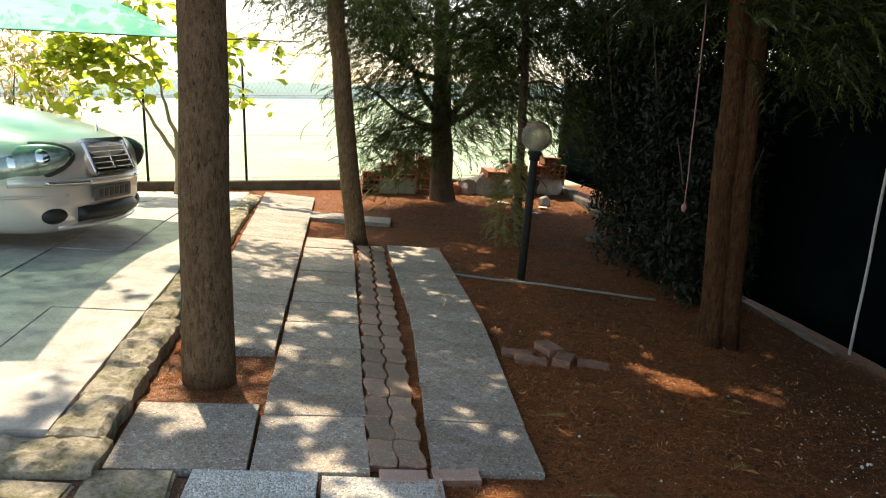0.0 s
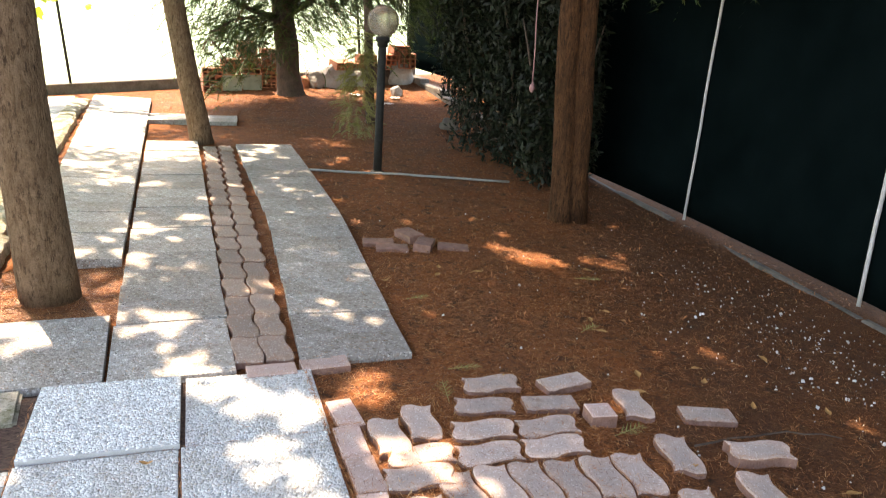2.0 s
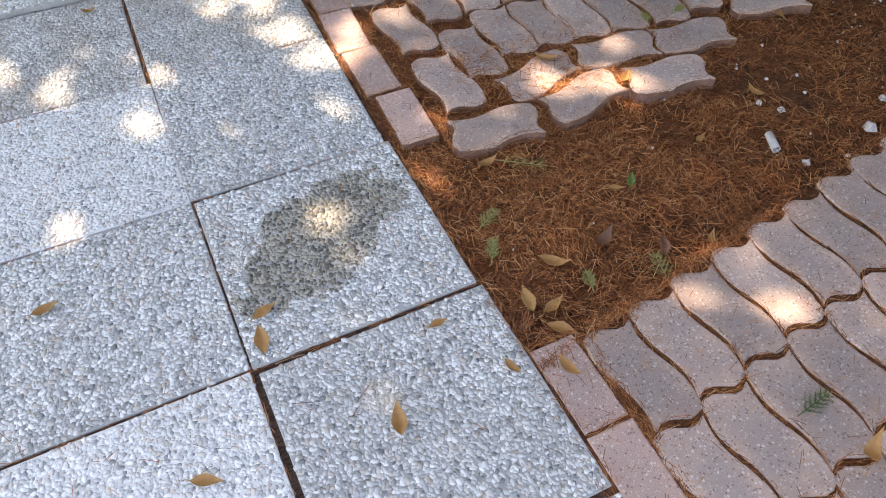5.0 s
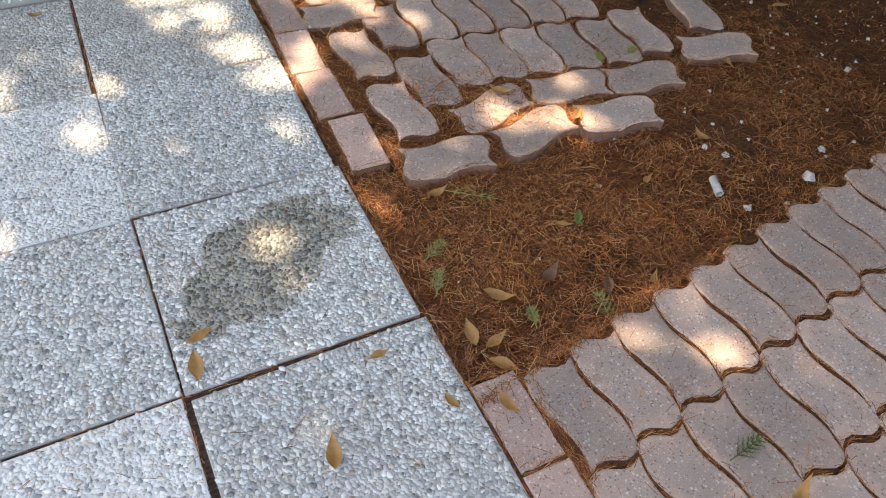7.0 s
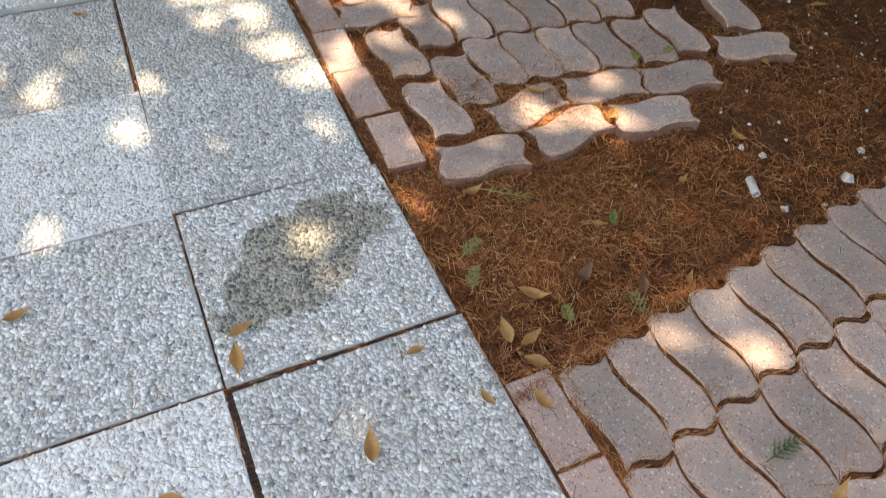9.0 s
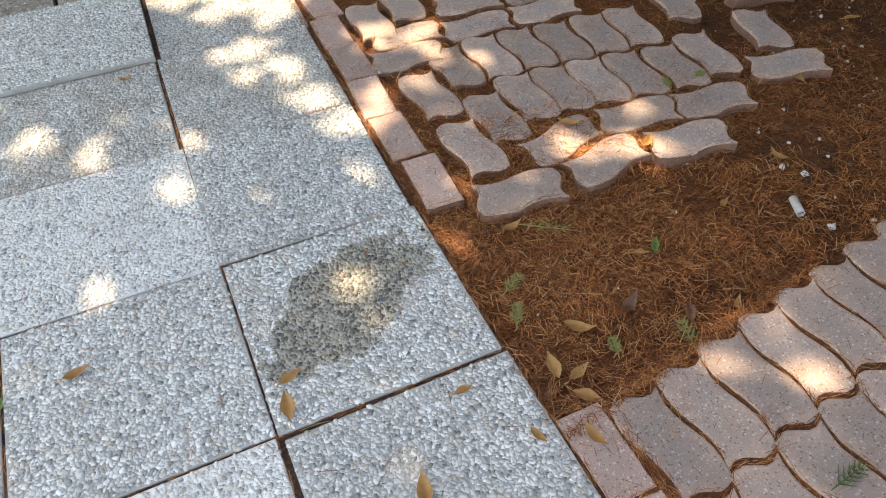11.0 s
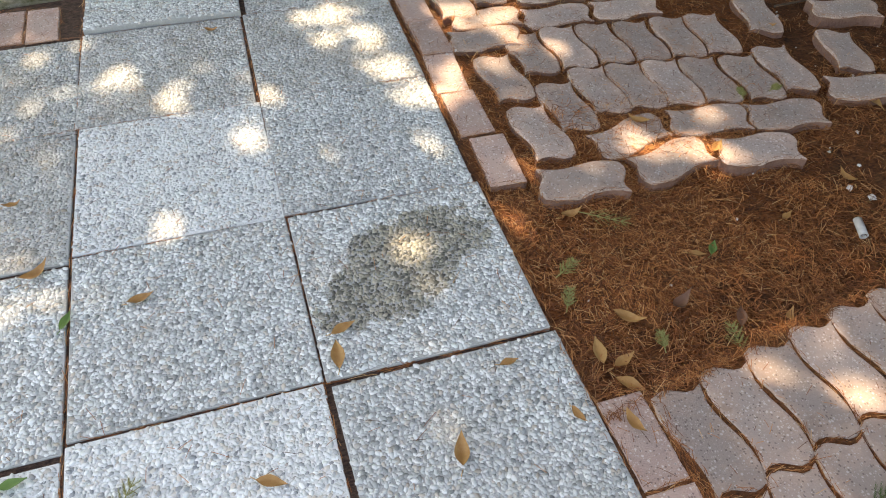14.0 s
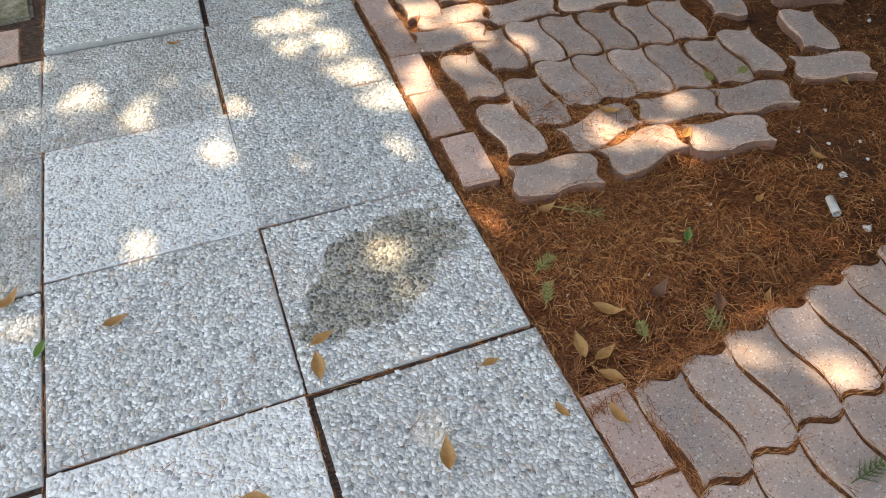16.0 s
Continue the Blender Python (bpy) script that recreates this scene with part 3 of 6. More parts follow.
for j in range(5):
    for i in range(11):
        y0, y1 = 2.26 + 1.79 * j, 2.26 + 1.79 * (j + 1) - 0.012
        xa, xb = -0.57 * i - 0.010 * (i > 0), -0.57 * (i + 1)
        bm = bmesh.new()
        top, low = [], []
        for x, y in ((xa, y0), (xb, y0), (xb, y1), (xa, y1)):
            X = edge_x(y) + x
            top.append(bm.verts.new((X, y, dz(X, y) + 0.004 * math.sin(3.1 * i + 1.7 * j))))
            low.append(bm.verts.new((X, y, dz(X, y) - 0.16)))
        bm.faces.new(top)
        for k in range(4):
            bm.faces.new((top[k], top[(k + 1) % 4], low[(k + 1) % 4], low[k]))
        part("concrete_slab", bm, "drive", drive)

kerb = thing("kerb", pose(0, 0, 0), "rough mossy natural stone kerb beside the driveway", "kerb", "", "structure")
kr = random.Random(3)


def rough_stone(x0, x1, y0, y1, top):
    """A hand-broken kerb stone: pitted top with worn rims."""
    bm = bmesh.new()
    n, m = max(4, int((x1 - x0) / 0.028)), max(4, int((y1 - y0) / 0.028))
    g = []
    for i in range(n + 1):
        row = []
        for j in range(m + 1):
            u, w = i / n, j / m
            x, y = x0 + (x1 - x0) * u, y0 + (y1 - y0) * w
            rim = min(u * (x1 - x0), (1 - u) * (x1 - x0), w * (y1 - y0), (1 - w) * (y1 - y0))
            z = top - 0.022 * max(0.0, 1 - rim / 0.035) ** 2 + 0.012 * noise.noise((x * 4, y * 4, 0)) + 0.018 * noise.noise((x * 13, y * 13, 3)) + 0.013 * noise.noise((x * 38, y * 38, 5))
            row.append(bm.verts.new((x + 0.016 * noise.noise((x * 7, y * 7, 9)), y + 0.016 * noise.noise((x * 9, y * 9, 2)), z)))
        g.append(row)
    for i in range(n):
        for j in range(m):
            bm.faces.new((g[i][j], g[i + 1][j], g[i + 1][j + 1], g[i][j + 1]))
    rim = [g[i][0] for i in range(n + 1)] + [g[n][j] for j in range(1, m + 1)] + [g[i][m] for i in range(n - 1, -1, -1)] + [g[0][j] for j in range(m - 1, 0, -1)]
    low = [bm.verts.new((v.co.x, v.co.y, -0.09)) for v in rim]
    for k in range(len(rim)):
        bm.faces.new((rim[k], rim[(k + 1) % len(rim)], low[(k + 1) % len(rim)], low[k]))
    part("kerb_stone", bm, "stone", kerb)


y = 2.24
while y < 10.6:
    ln = kr.uniform(0.7, 1.15)
    rough_stone(edge_x(y + ln / 2) + 0.004, -1.395 - 0.022 * (y - 2) + kr.uniform(-0.03, 0.03), y, y + ln, dz(-1.7, y) + 0.006)
    y += ln + 0.006
for x0, x1, y0 in ((-1.86, -1.36, 1.96), (-2.5, -1.875, 1.98), (-3.1, -2.515, 1.95)):
    rough_stone(x0, x1, y0, 2.245, 0.05)
# flat stones where the path meets the kerb
for x, y, w, h, r in ((-1.22, 1.90, 0.34, 0.26, 4), (-1.60, 1.86, 0.36, 0.15, -4), (-1.95, 1.86, 0.3, 0.15, 5)):
    bm = box(bmesh.new(), -w / 2, w / 2, -h / 2, h / 2, -0.05, 0.0, 0.012, 2)
    for v in bm.verts:
        v.co += 0.018 * noise.noise_vector(v.co * 6 + Vector((x, y, 0)))
    ob = part("kerb_stone", bm, "stone", kerb)
    ob.matrix_basis = pose(x, y, 0.012, 0, 0, r)


# ---- pavers ----
def paver_outline(wave, w=0.1185, ln=0.234):
    pts = []
    na, nb = 10, 6
    fx = lambda t: 0.0108 * wave * math.sin(2 * math.pi * t)
    fy = lambda t: 0.0112 * wave * math.sin(2 * math.pi * t)
    for i in range(nb):
        pts.append((-w / 2 + w * i / nb, -ln / 2 + fy(i / nb)))
    for i in range(na):
        pts.append((w / 2 + fx(i / na), -ln / 2 + ln * i / na))
    for i in range(nb):
        t = 1 - i / nb
        pts.append((-w / 2 + w * t, ln / 2 + fy(t)))
    for i in range(na):
        t = 1 - i / na
        pts.append((-w / 2 + fx(t), -ln / 2 + ln * t))
    return pts


def paver_mesh(name, wave, material, w=0.1185, ln=0.234, thick=0.06, seed=0):
    """A pressed concrete paver: worn top, chipped rim, sides in their red, darkened for shade."""
    o = []
    base = paver_outline(wave, w, ln)
    for i, (x, y) in enumerate(base):
        x2, y2 = base[(i + 1) % len(base)]
        o += [(x, y), ((x + x2) / 2, (y + y2) / 2)]
    n = len(o)
    rim = [noise.noise((x * 90, y * 90, 3.7 * seed)) for x, y in o]
    chip = [max(0.0, noise.noise((x * 38 + 5, y * 38, 9.1 * seed)) - 0.25) for x, y in o]
    o = [(x * (1 + 0.012 * r), y * (1 + 0.006 * r)) for (x, y), r in zip(o, rim)]
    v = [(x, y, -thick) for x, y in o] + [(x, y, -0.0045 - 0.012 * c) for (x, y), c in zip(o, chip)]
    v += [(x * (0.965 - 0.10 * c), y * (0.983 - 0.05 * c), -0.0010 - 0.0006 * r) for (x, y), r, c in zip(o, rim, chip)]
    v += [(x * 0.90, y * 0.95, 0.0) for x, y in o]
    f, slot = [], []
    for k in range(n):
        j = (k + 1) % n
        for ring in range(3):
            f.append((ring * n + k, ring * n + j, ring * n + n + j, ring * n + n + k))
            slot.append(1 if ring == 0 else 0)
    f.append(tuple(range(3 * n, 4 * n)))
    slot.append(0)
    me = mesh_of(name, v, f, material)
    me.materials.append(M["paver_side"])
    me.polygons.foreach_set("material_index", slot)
    return me


WAVY = [paver_mesh("paver", 1.0, "paver", seed=k) for k in range(1, 7)]
STRIP = [paver_mesh("paver", 0.8, "paver_old", 0.122, 0.254, seed=k) for k in range(7, 11)]
PLAIN = [paver_mesh("paver", 0.0, "paver_red", 0.102, 0.207, seed=k) for k in range(11, 15)]
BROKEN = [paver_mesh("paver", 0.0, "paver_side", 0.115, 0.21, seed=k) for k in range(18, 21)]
PLAIN_GREY = [paver_mesh("paver", 0.0, "paver", 0.105, 0.22, seed=k) for k in range(15, 17)]
pr = random.Random(11)
LAID = []


def paver(kind, x, y, rot, z=0.0, tilt=0.8):
    LAID.append((kind, x, y, rot, z))
    return put("paver", pr.choice(kind), pavement, pose(x, y, z + pr.uniform(-0.003, 0.003), pr.uniform(-tilt, tilt), pr.uniform(-tilt, tilt), rot))


V, H = 0, 90
for x, y, r in ((0.243, 0.652, 1), (0.366, 0.748, -2), (0.495, 0.80, -3), (0.615, 0.793, -5), (0.733, 0.775, -6), (0.856, 0.757, -7), (0.99, 0.735, -6), (1.125, 0.752, -6)):
    paver(WAVY, x, y, V + r)
for x, y, r in ((0.234, 0.935, 1), (0.37, 1.05, -2), (0.497, 1.042, -2), (0.625, 1.04, -2), (0.752, 1.02, -5), (0.882, 1.01, -8), (1.008, 1.0, -8)):
    paver(WAVY, x, y, V + r)
for x, y, r in ((0.276, 0.428, -8), (0.555, 0.445, 10), (0.814, 0.42, -9), (0.49, 0.572, 13), (0.744, 0.575, -9), (0.985, 0.54, -8), (0.25, 1.165, -6), (0.30, 1.29, -4), (0.542, 1.242, -4), (0.793, 1.224, -4), (0.577, 1.39, -9), (0.832, 1.36, -4)):
    paver(WAVY, x, y, H + r)
paver(WAVY, 0.364, 1.50, -8)
paver(WAVY, 0.219, 1.43, -4)
# loose ones lying round the edge
for me, x, y, r, z in ((WAVY, 0.757, 1.745, 83, 0.0), (PLAIN_GREY, 1.072, 1.678, 97, 0.012), (WAVY, 0.661, 1.583, 78, 0.0), (PLAIN_GREY, 0.93, 1.53, 80, 0.005), (WAVY, 1.284, 1.46, -18, 0.0),
                       (PLAIN_GREY, 1.544, 1.31, 72, 0.0), (WAVY, 1.238, 1.081, -17, 0.006), (WAVY, 1.55, 1.014, 74, 0.018), (WAVY, 1.388, 0.798, -18, 0.006), (WAVY, 1.313, 0.591, 72, 0.01)):
    paver(me, x, y, r, z - 0.012, 2.0)
put("brick", paver_mesh("brick", 0, "paver_red", 0.105, 0.10, 0.09, 17), pavement, pose(1.078, 1.385, 0.022, 0, 0, -8))
for x, y, r in ((0.097, 1.625, 4), (0.077, 1.425, -1), (0.079, 1.217, 0), (0.068, 1.006, -3), (0.07, 0.795, 0), (0.084, 0.573, -2), (0.074, -0.31, 1), (0.076, -0.523, 0), (0.08, -0.737, 1)):
    paver(PLAIN, x, y, r, 0.0)
for x, y, r in ((-0.13, 2.03, 90), (0.10, 2.055, 91), (-1.14, 1.62, 1), (-1.25, 1.63, 0), (-1.36, 1.64, -2), (-1.48, 1.61, 1)):
    paver(PLAIN, x, y, r, 0.0)
# the regular field at the near end
for k in range(3):
    for i in range(14):
        paver(WAVY, 0.20 + 0.1235 * i, -0.345 + 0.0225 * i - 0.246 * k, 2.5 + pr.uniform(-1.5, 1.5), 0.0)
# two rows between the slab strips
for i in range(19):
    for k in range(2):
        yy = 2.245 + 0.262 * i
        paver(STRIP, -0.212 + 0.126 * k + 0.0045 * i + 0.0015 * i * k, yy, pr.uniform(-1.5, 1.5), -0.002)
# broken pieces lying by the path
for x, y, r, z, tilt in ((0.79, 3.78, 80, -0.012, 1), (0.85, 3.65, 78, -0.014, 1), (1.03, 3.86, 15, 0.014, 8), (1.08, 3.66, -28, 0.008, 9), (1.27, 3.62, 72, -0.022, 4)):
    paver(BROKEN, x, y, r, z, tilt)

# ---- fences ----
north = thing("fence", pose(0, 0, 0), "wire mesh fence on dark posts above a low concrete kerb", "fence", "", "structure")
fz = lambda x: 0.04 + 0.085 * x
bm = bmesh.new()
for i in range(8):
    box(bm, -12.0 + 1.95 * i, -12.0 + 1.95 * (i + 1) - 0.006, 11.95, 12.10, -0.35, 0.15, 0.012, 1, pose(0, 0, 0.04, 0, -4.86, 0))
part("kerb", bm, "concrete_dark", north)
posts = [-11.3, -9.7, -8.1, -6.55, -5.05, -3.5, -1.92, -0.3, 1.3, 2.6]
for x in posts:
    put("post", tube_mesh("post", [(x, 12.02, fz(x) + 0.1), (x - 0.16, 12.02, fz(x) + 2.1)], [0.022, 0.02], "post_dark", 8), north)
for h in (0.2, 0.9, 1.55, 2.05):
    put("wire", tube_mesh("wire", [(x - 0.08 * h, 12.03, fz(x) + h) for x in np.linspace(-12, 3.3, 12)], [0.004] * 12, "wire", 4), north)
vv, ff = [], []
for sgn in (1, -1):
    for i in range(230):
        x = -13 + 0.075 * i
        a, b = (x, 12.035, fz(x) + 0.17), (x + sgn * 1.05, 12.035, fz(x + sgn * 1.05) + 1.95)
        tv, tf = tube_data([a, b], [0.0012, 0.0012], 3, cap=False)
        ff += [tuple(q + len(vv) for q in f) for f in tf]
        vv += tv
tagged(put("wire_mesh", mesh_of("wire_mesh", vv, ff, "wire"), north), "", "", "", "stuff")

east = thing("fence", pose(0, 0, 0), "tall fence covered with dark green shade cloth", "fence", "", "structure")
EAST = [(2.95, -2.0), (3.22, 0.3), (3.42, 2.2), (3.56, 4.2), (3.60, 6.5), (3.58, 9.0), (3.50, 12.2)]


def east_x(y):
    return float(np.interp(y, [p[1] for p in EAST], [p[0] for p in EAST]))


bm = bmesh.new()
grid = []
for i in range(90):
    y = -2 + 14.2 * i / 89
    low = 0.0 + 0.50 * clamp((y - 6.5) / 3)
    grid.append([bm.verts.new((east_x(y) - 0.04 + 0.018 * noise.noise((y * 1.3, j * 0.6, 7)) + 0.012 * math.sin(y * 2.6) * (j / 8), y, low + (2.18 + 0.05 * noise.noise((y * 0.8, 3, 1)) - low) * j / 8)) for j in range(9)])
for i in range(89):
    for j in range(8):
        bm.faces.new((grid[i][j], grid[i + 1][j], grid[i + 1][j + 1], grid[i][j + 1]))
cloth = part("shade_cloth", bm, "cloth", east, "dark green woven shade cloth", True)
so = cloth.modifiers.new("thick", "SOLIDIFY")
so.thickness = 0.003
bm = bmesh.new()
for i in range(14):
    y0, y1 = -2 + 1.015 * i, -2 + 1.015 * (i + 1) - 0.012
    ym = (y0 + y1) / 2
    h = -0.012 + 0.38 * clamp((ym - 7) / 4.5)
    if ym > 6:
        box(bm, -0.10, 0.07, -(y1 - y0) / 2, (y1 - y0) / 2, -0.2, h, 0.012, 1, pose(east_x(ym) - 0.01, ym, 0, 0, 0, -math.degrees(math.atan2(east_x(y1) - east_x(y0), y1 - y0))))
    if ym < 6.5:
        box(bm, -0.03, 0.03, -(y1 - y0) / 2, (y1 - y0) / 2, -0.2, -0.036 + 0.010 * math.sin(i * 2.3), 0.012, 1, pose(3.05 + 0.085 * ym + 0.012 * math.sin(i * 4.1), ym, 0, 0.6 * math.sin(i * 1.9), 2.5 * math.sin(i), -5))
part("kerb", bm, "concrete_dark", east)
for y in (-0.5, 1.0, 6.3, 8.2, 10.2, 12.15):
    put("post", tube_mesh("post", [(east_x(y) + 0.03, y, 0.0), (east_x(y) - 0.06, y, 2.35)], [0.024, 0.022], "post_dark", 8), east)


def pole(p0, p1, r, name, label, material, sag=(0, 0, 0)):
    pts = bend(p0, p1, 10, sag, 0.008)
    ob = put(name, tube_mesh(name, pts, [r] * 11, material, 8))
    return tagged(ob, label, name.replace("_", " "))


pole((3.475, 4.07, -0.03), (3.475, 4.05, 2.5), 0.012, "pole", "thin white pole propped against the shade cloth", "white_pipe", (0.02, 0.03, 0))
pole((3.34, 2.20, -0.03), (3.40, 2.3, 2.3), 0.013, "pole", "thin white pole propped against the shade cloth", "white_pipe", (0.015, 0.02, 0))
pole((0.56, 6.06, -0.025), (2.5, 5.44, -0.02), 0.012, "hose", "pale hose lying across the needle litter", "hose", (0, 0.03, 0.005))
rope = pole((2.02, 4.42, 3.2), (2.122, 4.4, 1.0), 0.005, "rope", "faded pink rope hanging from a branch", "rope", (0.01, 0, 0))
bm = bmesh.new()
bmesh.ops.create_icosphere(bm, subdivisions=2, radius=0.02)
for v in bm.verts:
    v.co = Vector((v.co.x, v.co.y, v.co.z * 1.9)) * (1 + 0.3 * noise.noise(v.co * 90)) + Vector((2.123, 4.4, 0.97))
part("knot", bm, "rope", rope, "", True)

# ---- garden lamp ----
lamp = thing("garden_lamp", pose(1.345, 5.95, -0.04), "dark post lamp with a smoky glass globe", "lamp")
put("post", tube_mesh("post", [(0, 0, 0), (0, 0, 0.5), (0, 0, 1.2)], [0.040, 0.038, 0.037], "post_dark", 14), lamp)
put("collar", tube_mesh("collar", [(0, 0, 1.17), (0, 0, 1.21), (0, 0, 1.22), (0, 0, 1.26)], [0.05, 0.05, 0.065, 0.065], "post_dark", 16), lamp)
put("base", tube_mesh("base", [(0, 0, -0.01), (0, 0, 0.015), (0, 0, 0.03)], [0.07, 0.065, 0.038], "post_dark", 16), lamp)
bm = bmesh.new()
bmesh.ops.create_uvsphere(bm, u_segments=32, v_segments=20, radius=0.142, matrix=Matrix.Translation((0, 0, 1.395)))
part("globe", bm, "globe", lamp, "smoky translucent globe", True)

# ---- trees ----
rng = np.random.default_rng(21)


def spray_shape(n=9, droop=0.85):
    """A drooping conifer spray about 0.3 m long: a stem of narrow leaflets on both sides, as triangles."""
    v, f = [], []
    for i in range(n):
        t = (i + 0.5) / n
        x, z = 0.30 * t, -droop * 0.30 * t * t
        for sgn in (-1, 1):
            ln = 0.085 * (1 - 0.6 * t) + 0.02
            k = len(v)
            v += [(x - 0.012, 0, z), (x + 0.012, 0, z + 0.002), (x + 0.045, sgn * ln, z - 0.03 - 0.02 * t)]
            f.append((k, k + 1, k + 2))
    k = len(v)
    v += [(0.26, -0.01, -droop * 0.2), (0.26, 0.01, -droop * 0.2), (0.345, 0, -droop * 0.33)]
    f.append((k, k + 1, k + 2))
    return v, f


SPRAY = spray_shape()


def sprays(name, centres, material, parent, scale=(0.7, 1.3), yaw=None, tilt=0.35):
    c = np.asarray(centres)
    n = len(c)
    t = turns_of(rng, n, tilt, rng.uniform(*scale, n), yaw)
    return put(name, scatter_mesh(name, *SPRAY, (t, c), material), parent)


def along(limbs, count, spread):
    """Points scattered round limbs, more towards their ends, and the yaw of each limb."""
    pts, yaws = [], []
    for limb in limbs:
        a = np.array([tuple(p) for p in limb])
        for _ in range(count):
            u = rng.random() ** 0.6 * (len(a) - 1)
            i = min(int(u), len(a) - 2)
            p = a[i] + (a[i + 1] - a[i]) * (u - i)
            d = a[-1] - a[0]
            q = p + rng.normal(0, spread, 3)
            q[2] -= abs(rng.normal(0, spread * 0.9))
            pts.append(q)
            yaws.append(math.atan2(d[1], d[0]) + rng.normal(0, 0.9))
    return np.array(pts), np.array(yaws)


def tree(name, base, top, r0, r1, material, label, wobble=0.08, lobes=0.0, sides=16, flare=1.25):
    ob = thing(name, pose(*base), label, "tree")
    b, t = Vector(base), Vector(top)
    pts = [p - b for p in bend(b, t, 14, (0, 0, 0), 0.03)]
    radii = [r0 + (r1 - r0) * i / 14 for i in range(15)]
    radii[0] *= flare
    pts[0] = Vector((0, 0, 0))
    pts.insert(1, pts[0].lerp(pts[1], 0.3))
    radii.insert(1, r0 * (1 + (flare - 1) * 0.35))
    put("trunk", tube_mesh("trunk", pts, radii, material, sides, wobble, lobes), ob)
    return ob


tree1 = tree("pine_tree", (-1.10, 3.10, -0.06), (-1.42, 3.1, 7.0), 0.137, 0.075, "bark", "straight grey-brown trunk standing in a needle-covered tree pit", 0.04, 0.0, 28, 1.06)
tree2 = tree("cypress_tree", (-0.19, 7.43, -0.06), (-0.93, 7.45, 4.6), 0.115, 0.075, "bark", "slender leaning brown trunk beside the path", 0.06, 0.0, 18, 1.1)
tree3 = tree("cedar_tree", (1.27, 10.9, -0.02), (0.75, 10.9, 5.6), 0.19, 0.05, "bark_dark", "broad dark conifer with spreading limbs and hanging sprays", 0.12, 0.06, 20, 1.35)
tree4 = tree("cypress_tree", (2.42, 4.25, -0.06), (2.08, 4.3, 5.0), 0.088, 0.07, "bark_red", "twin red-brown conifer trunks with hanging green sprays", 0.12, 0.08, 18, 1.25)
put("trunk", tube_mesh("trunk", [p - Vector((2.42, 4.25, -0.06)) for p in bend((2.525, 4.20, -0.06), (2.20, 4.25, 5.0), 12, (0.0, 0, 0), 0.03)], [0.092 - 0.0022 * i for i in range(13)], "bark_red", 18, 0.12, 0.08), tree4)
tree5 = tree("cypress_tree", (1.98, 8.75, -0.06), (1.70, 8.8, 4.5), 0.06, 0.045, "bark_dark", "thin dark trunk with a green juvenile skirt of sprays", 0.08, 0.0, 12, 1.1)


def limbs_of(ob, base, starts, material):
    """Limbs from the trunk; starts: rows of start, end, radius, sag."""
    out = []
    for a, e, r, sag in starts:
        pts = bend(a, e, 8, (0, 0, sag), 0.06)
        put("limb", tube_mesh("limb", [p - Vector(base) for p in pts], [r * (1 - 0.095 * i) for i in range(9)], material, 8, 0.1), ob)
        out.append(pts)
    return out


def crown(ob, base, limbs, count, spread, material, scale=(0.7, 1.3)):
    p, yaws = along(limbs, count, spread)
    s = sprays("crown", p - np.array(base), material, ob, scale, yaws)
    return s


b3 = (1.27, 10.9, -0.02)
low3 = [((1.2, 10.9, 1.25), (0.35, 10.6, 2.5), 0.075, -0.12), ((1.22, 10.9, 1.2), (-0.25, 10.3, 1.95), 0.055, -0.22), ((1.25, 10.9, 1.3), (2.3, 10.6, 2.3), 0.07, -0.15),
        ((1.25, 10.9, 1.35), (2.0, 10.5, 2.9), 0.06, -0.1), ((1.2, 10.85, 1.1), (0.05, 9.9, 1.0), 0.035, 0.15), ((1.2, 10.9, 1.9), (-0.7, 10.2, 2.7), 0.05, -0.1),
        ((1.3, 10.9, 1.6), (3.0, 10.3, 1.75), 0.05, 0.12), ((1.1, 10.9, 2.4), (-0.4, 9.8, 3.1), 0.05, 0.1), ((1.1, 10.9, 2.5), (2.6, 9.6, 3.2), 0.05, 0.1), ((1.1, 10.8, 2.2), (1.0, 9.2, 2.9), 0.05, 0.1),
        ((1.1, 10.9, 2.9), (-0.3, 11.5, 3.6), 0.05, 0.1), ((1.1, 10.9, 2.9), (2.6, 11.5, 3.6), 0.05, 0.1), ((1.15, 10.9, 2.0), (1.9, 9.8, 2.5), 0.045, 0.05)]
l3 = limbs_of(tree3, b3, low3, "bark_dark")
crown(tree3, b3, l3, 480, 0.26, "conifer", (0.4, 0.85))
crown(tree3, b3, l3[1:6], 22, 0.2, "conifer_dry", (0.5, 1.0))
b2 = (-0.19, 7.43, -0.06)
l2 = limbs_of(tree2, b2, [((-0.62, 7.44, 2.6), (-1.25, 7.2, 2.55), 0.03, 0.15), ((-0.7, 7.44, 2.9), (0.3, 7.0, 3.0), 0.035, 0.1), ((-0.7, 7.44, 3.1), (-1.2, 8.2, 3.1), 0.035, 0.1), ((-0.65, 7.44, 2.75), (0.2, 7.9, 2.65), 0.03, 0.12)], "bark")
crown(tree2, b2, l2, 120, 0.17, "conifer", (0.5, 0.95))
b5 = (1.98, 8.75, -0.06)
l5 = limbs_of(tree5, b5, [((1.8, 8.8, 2.5), (2.9, 8.3, 2.55), 0.03, 0.15), ((1.8, 8.8, 2.3), (1.0, 8.4, 2.45), 0.03, 0.15), ((1.78, 8.8, 2.9), (2.4, 7.8, 3.0), 0.03, 0.1), ((1.75, 8.8, 1.9), (2.7, 8.6, 1.7), 0.022, 0.15), ((1.75, 8.8, 3.1), (1.1, 7.8, 3.1), 0.03, 0.1)], "bark_dark")
crown(tree5, b5, l5, 300, 0.2, "conifer", (0.5, 1.0))
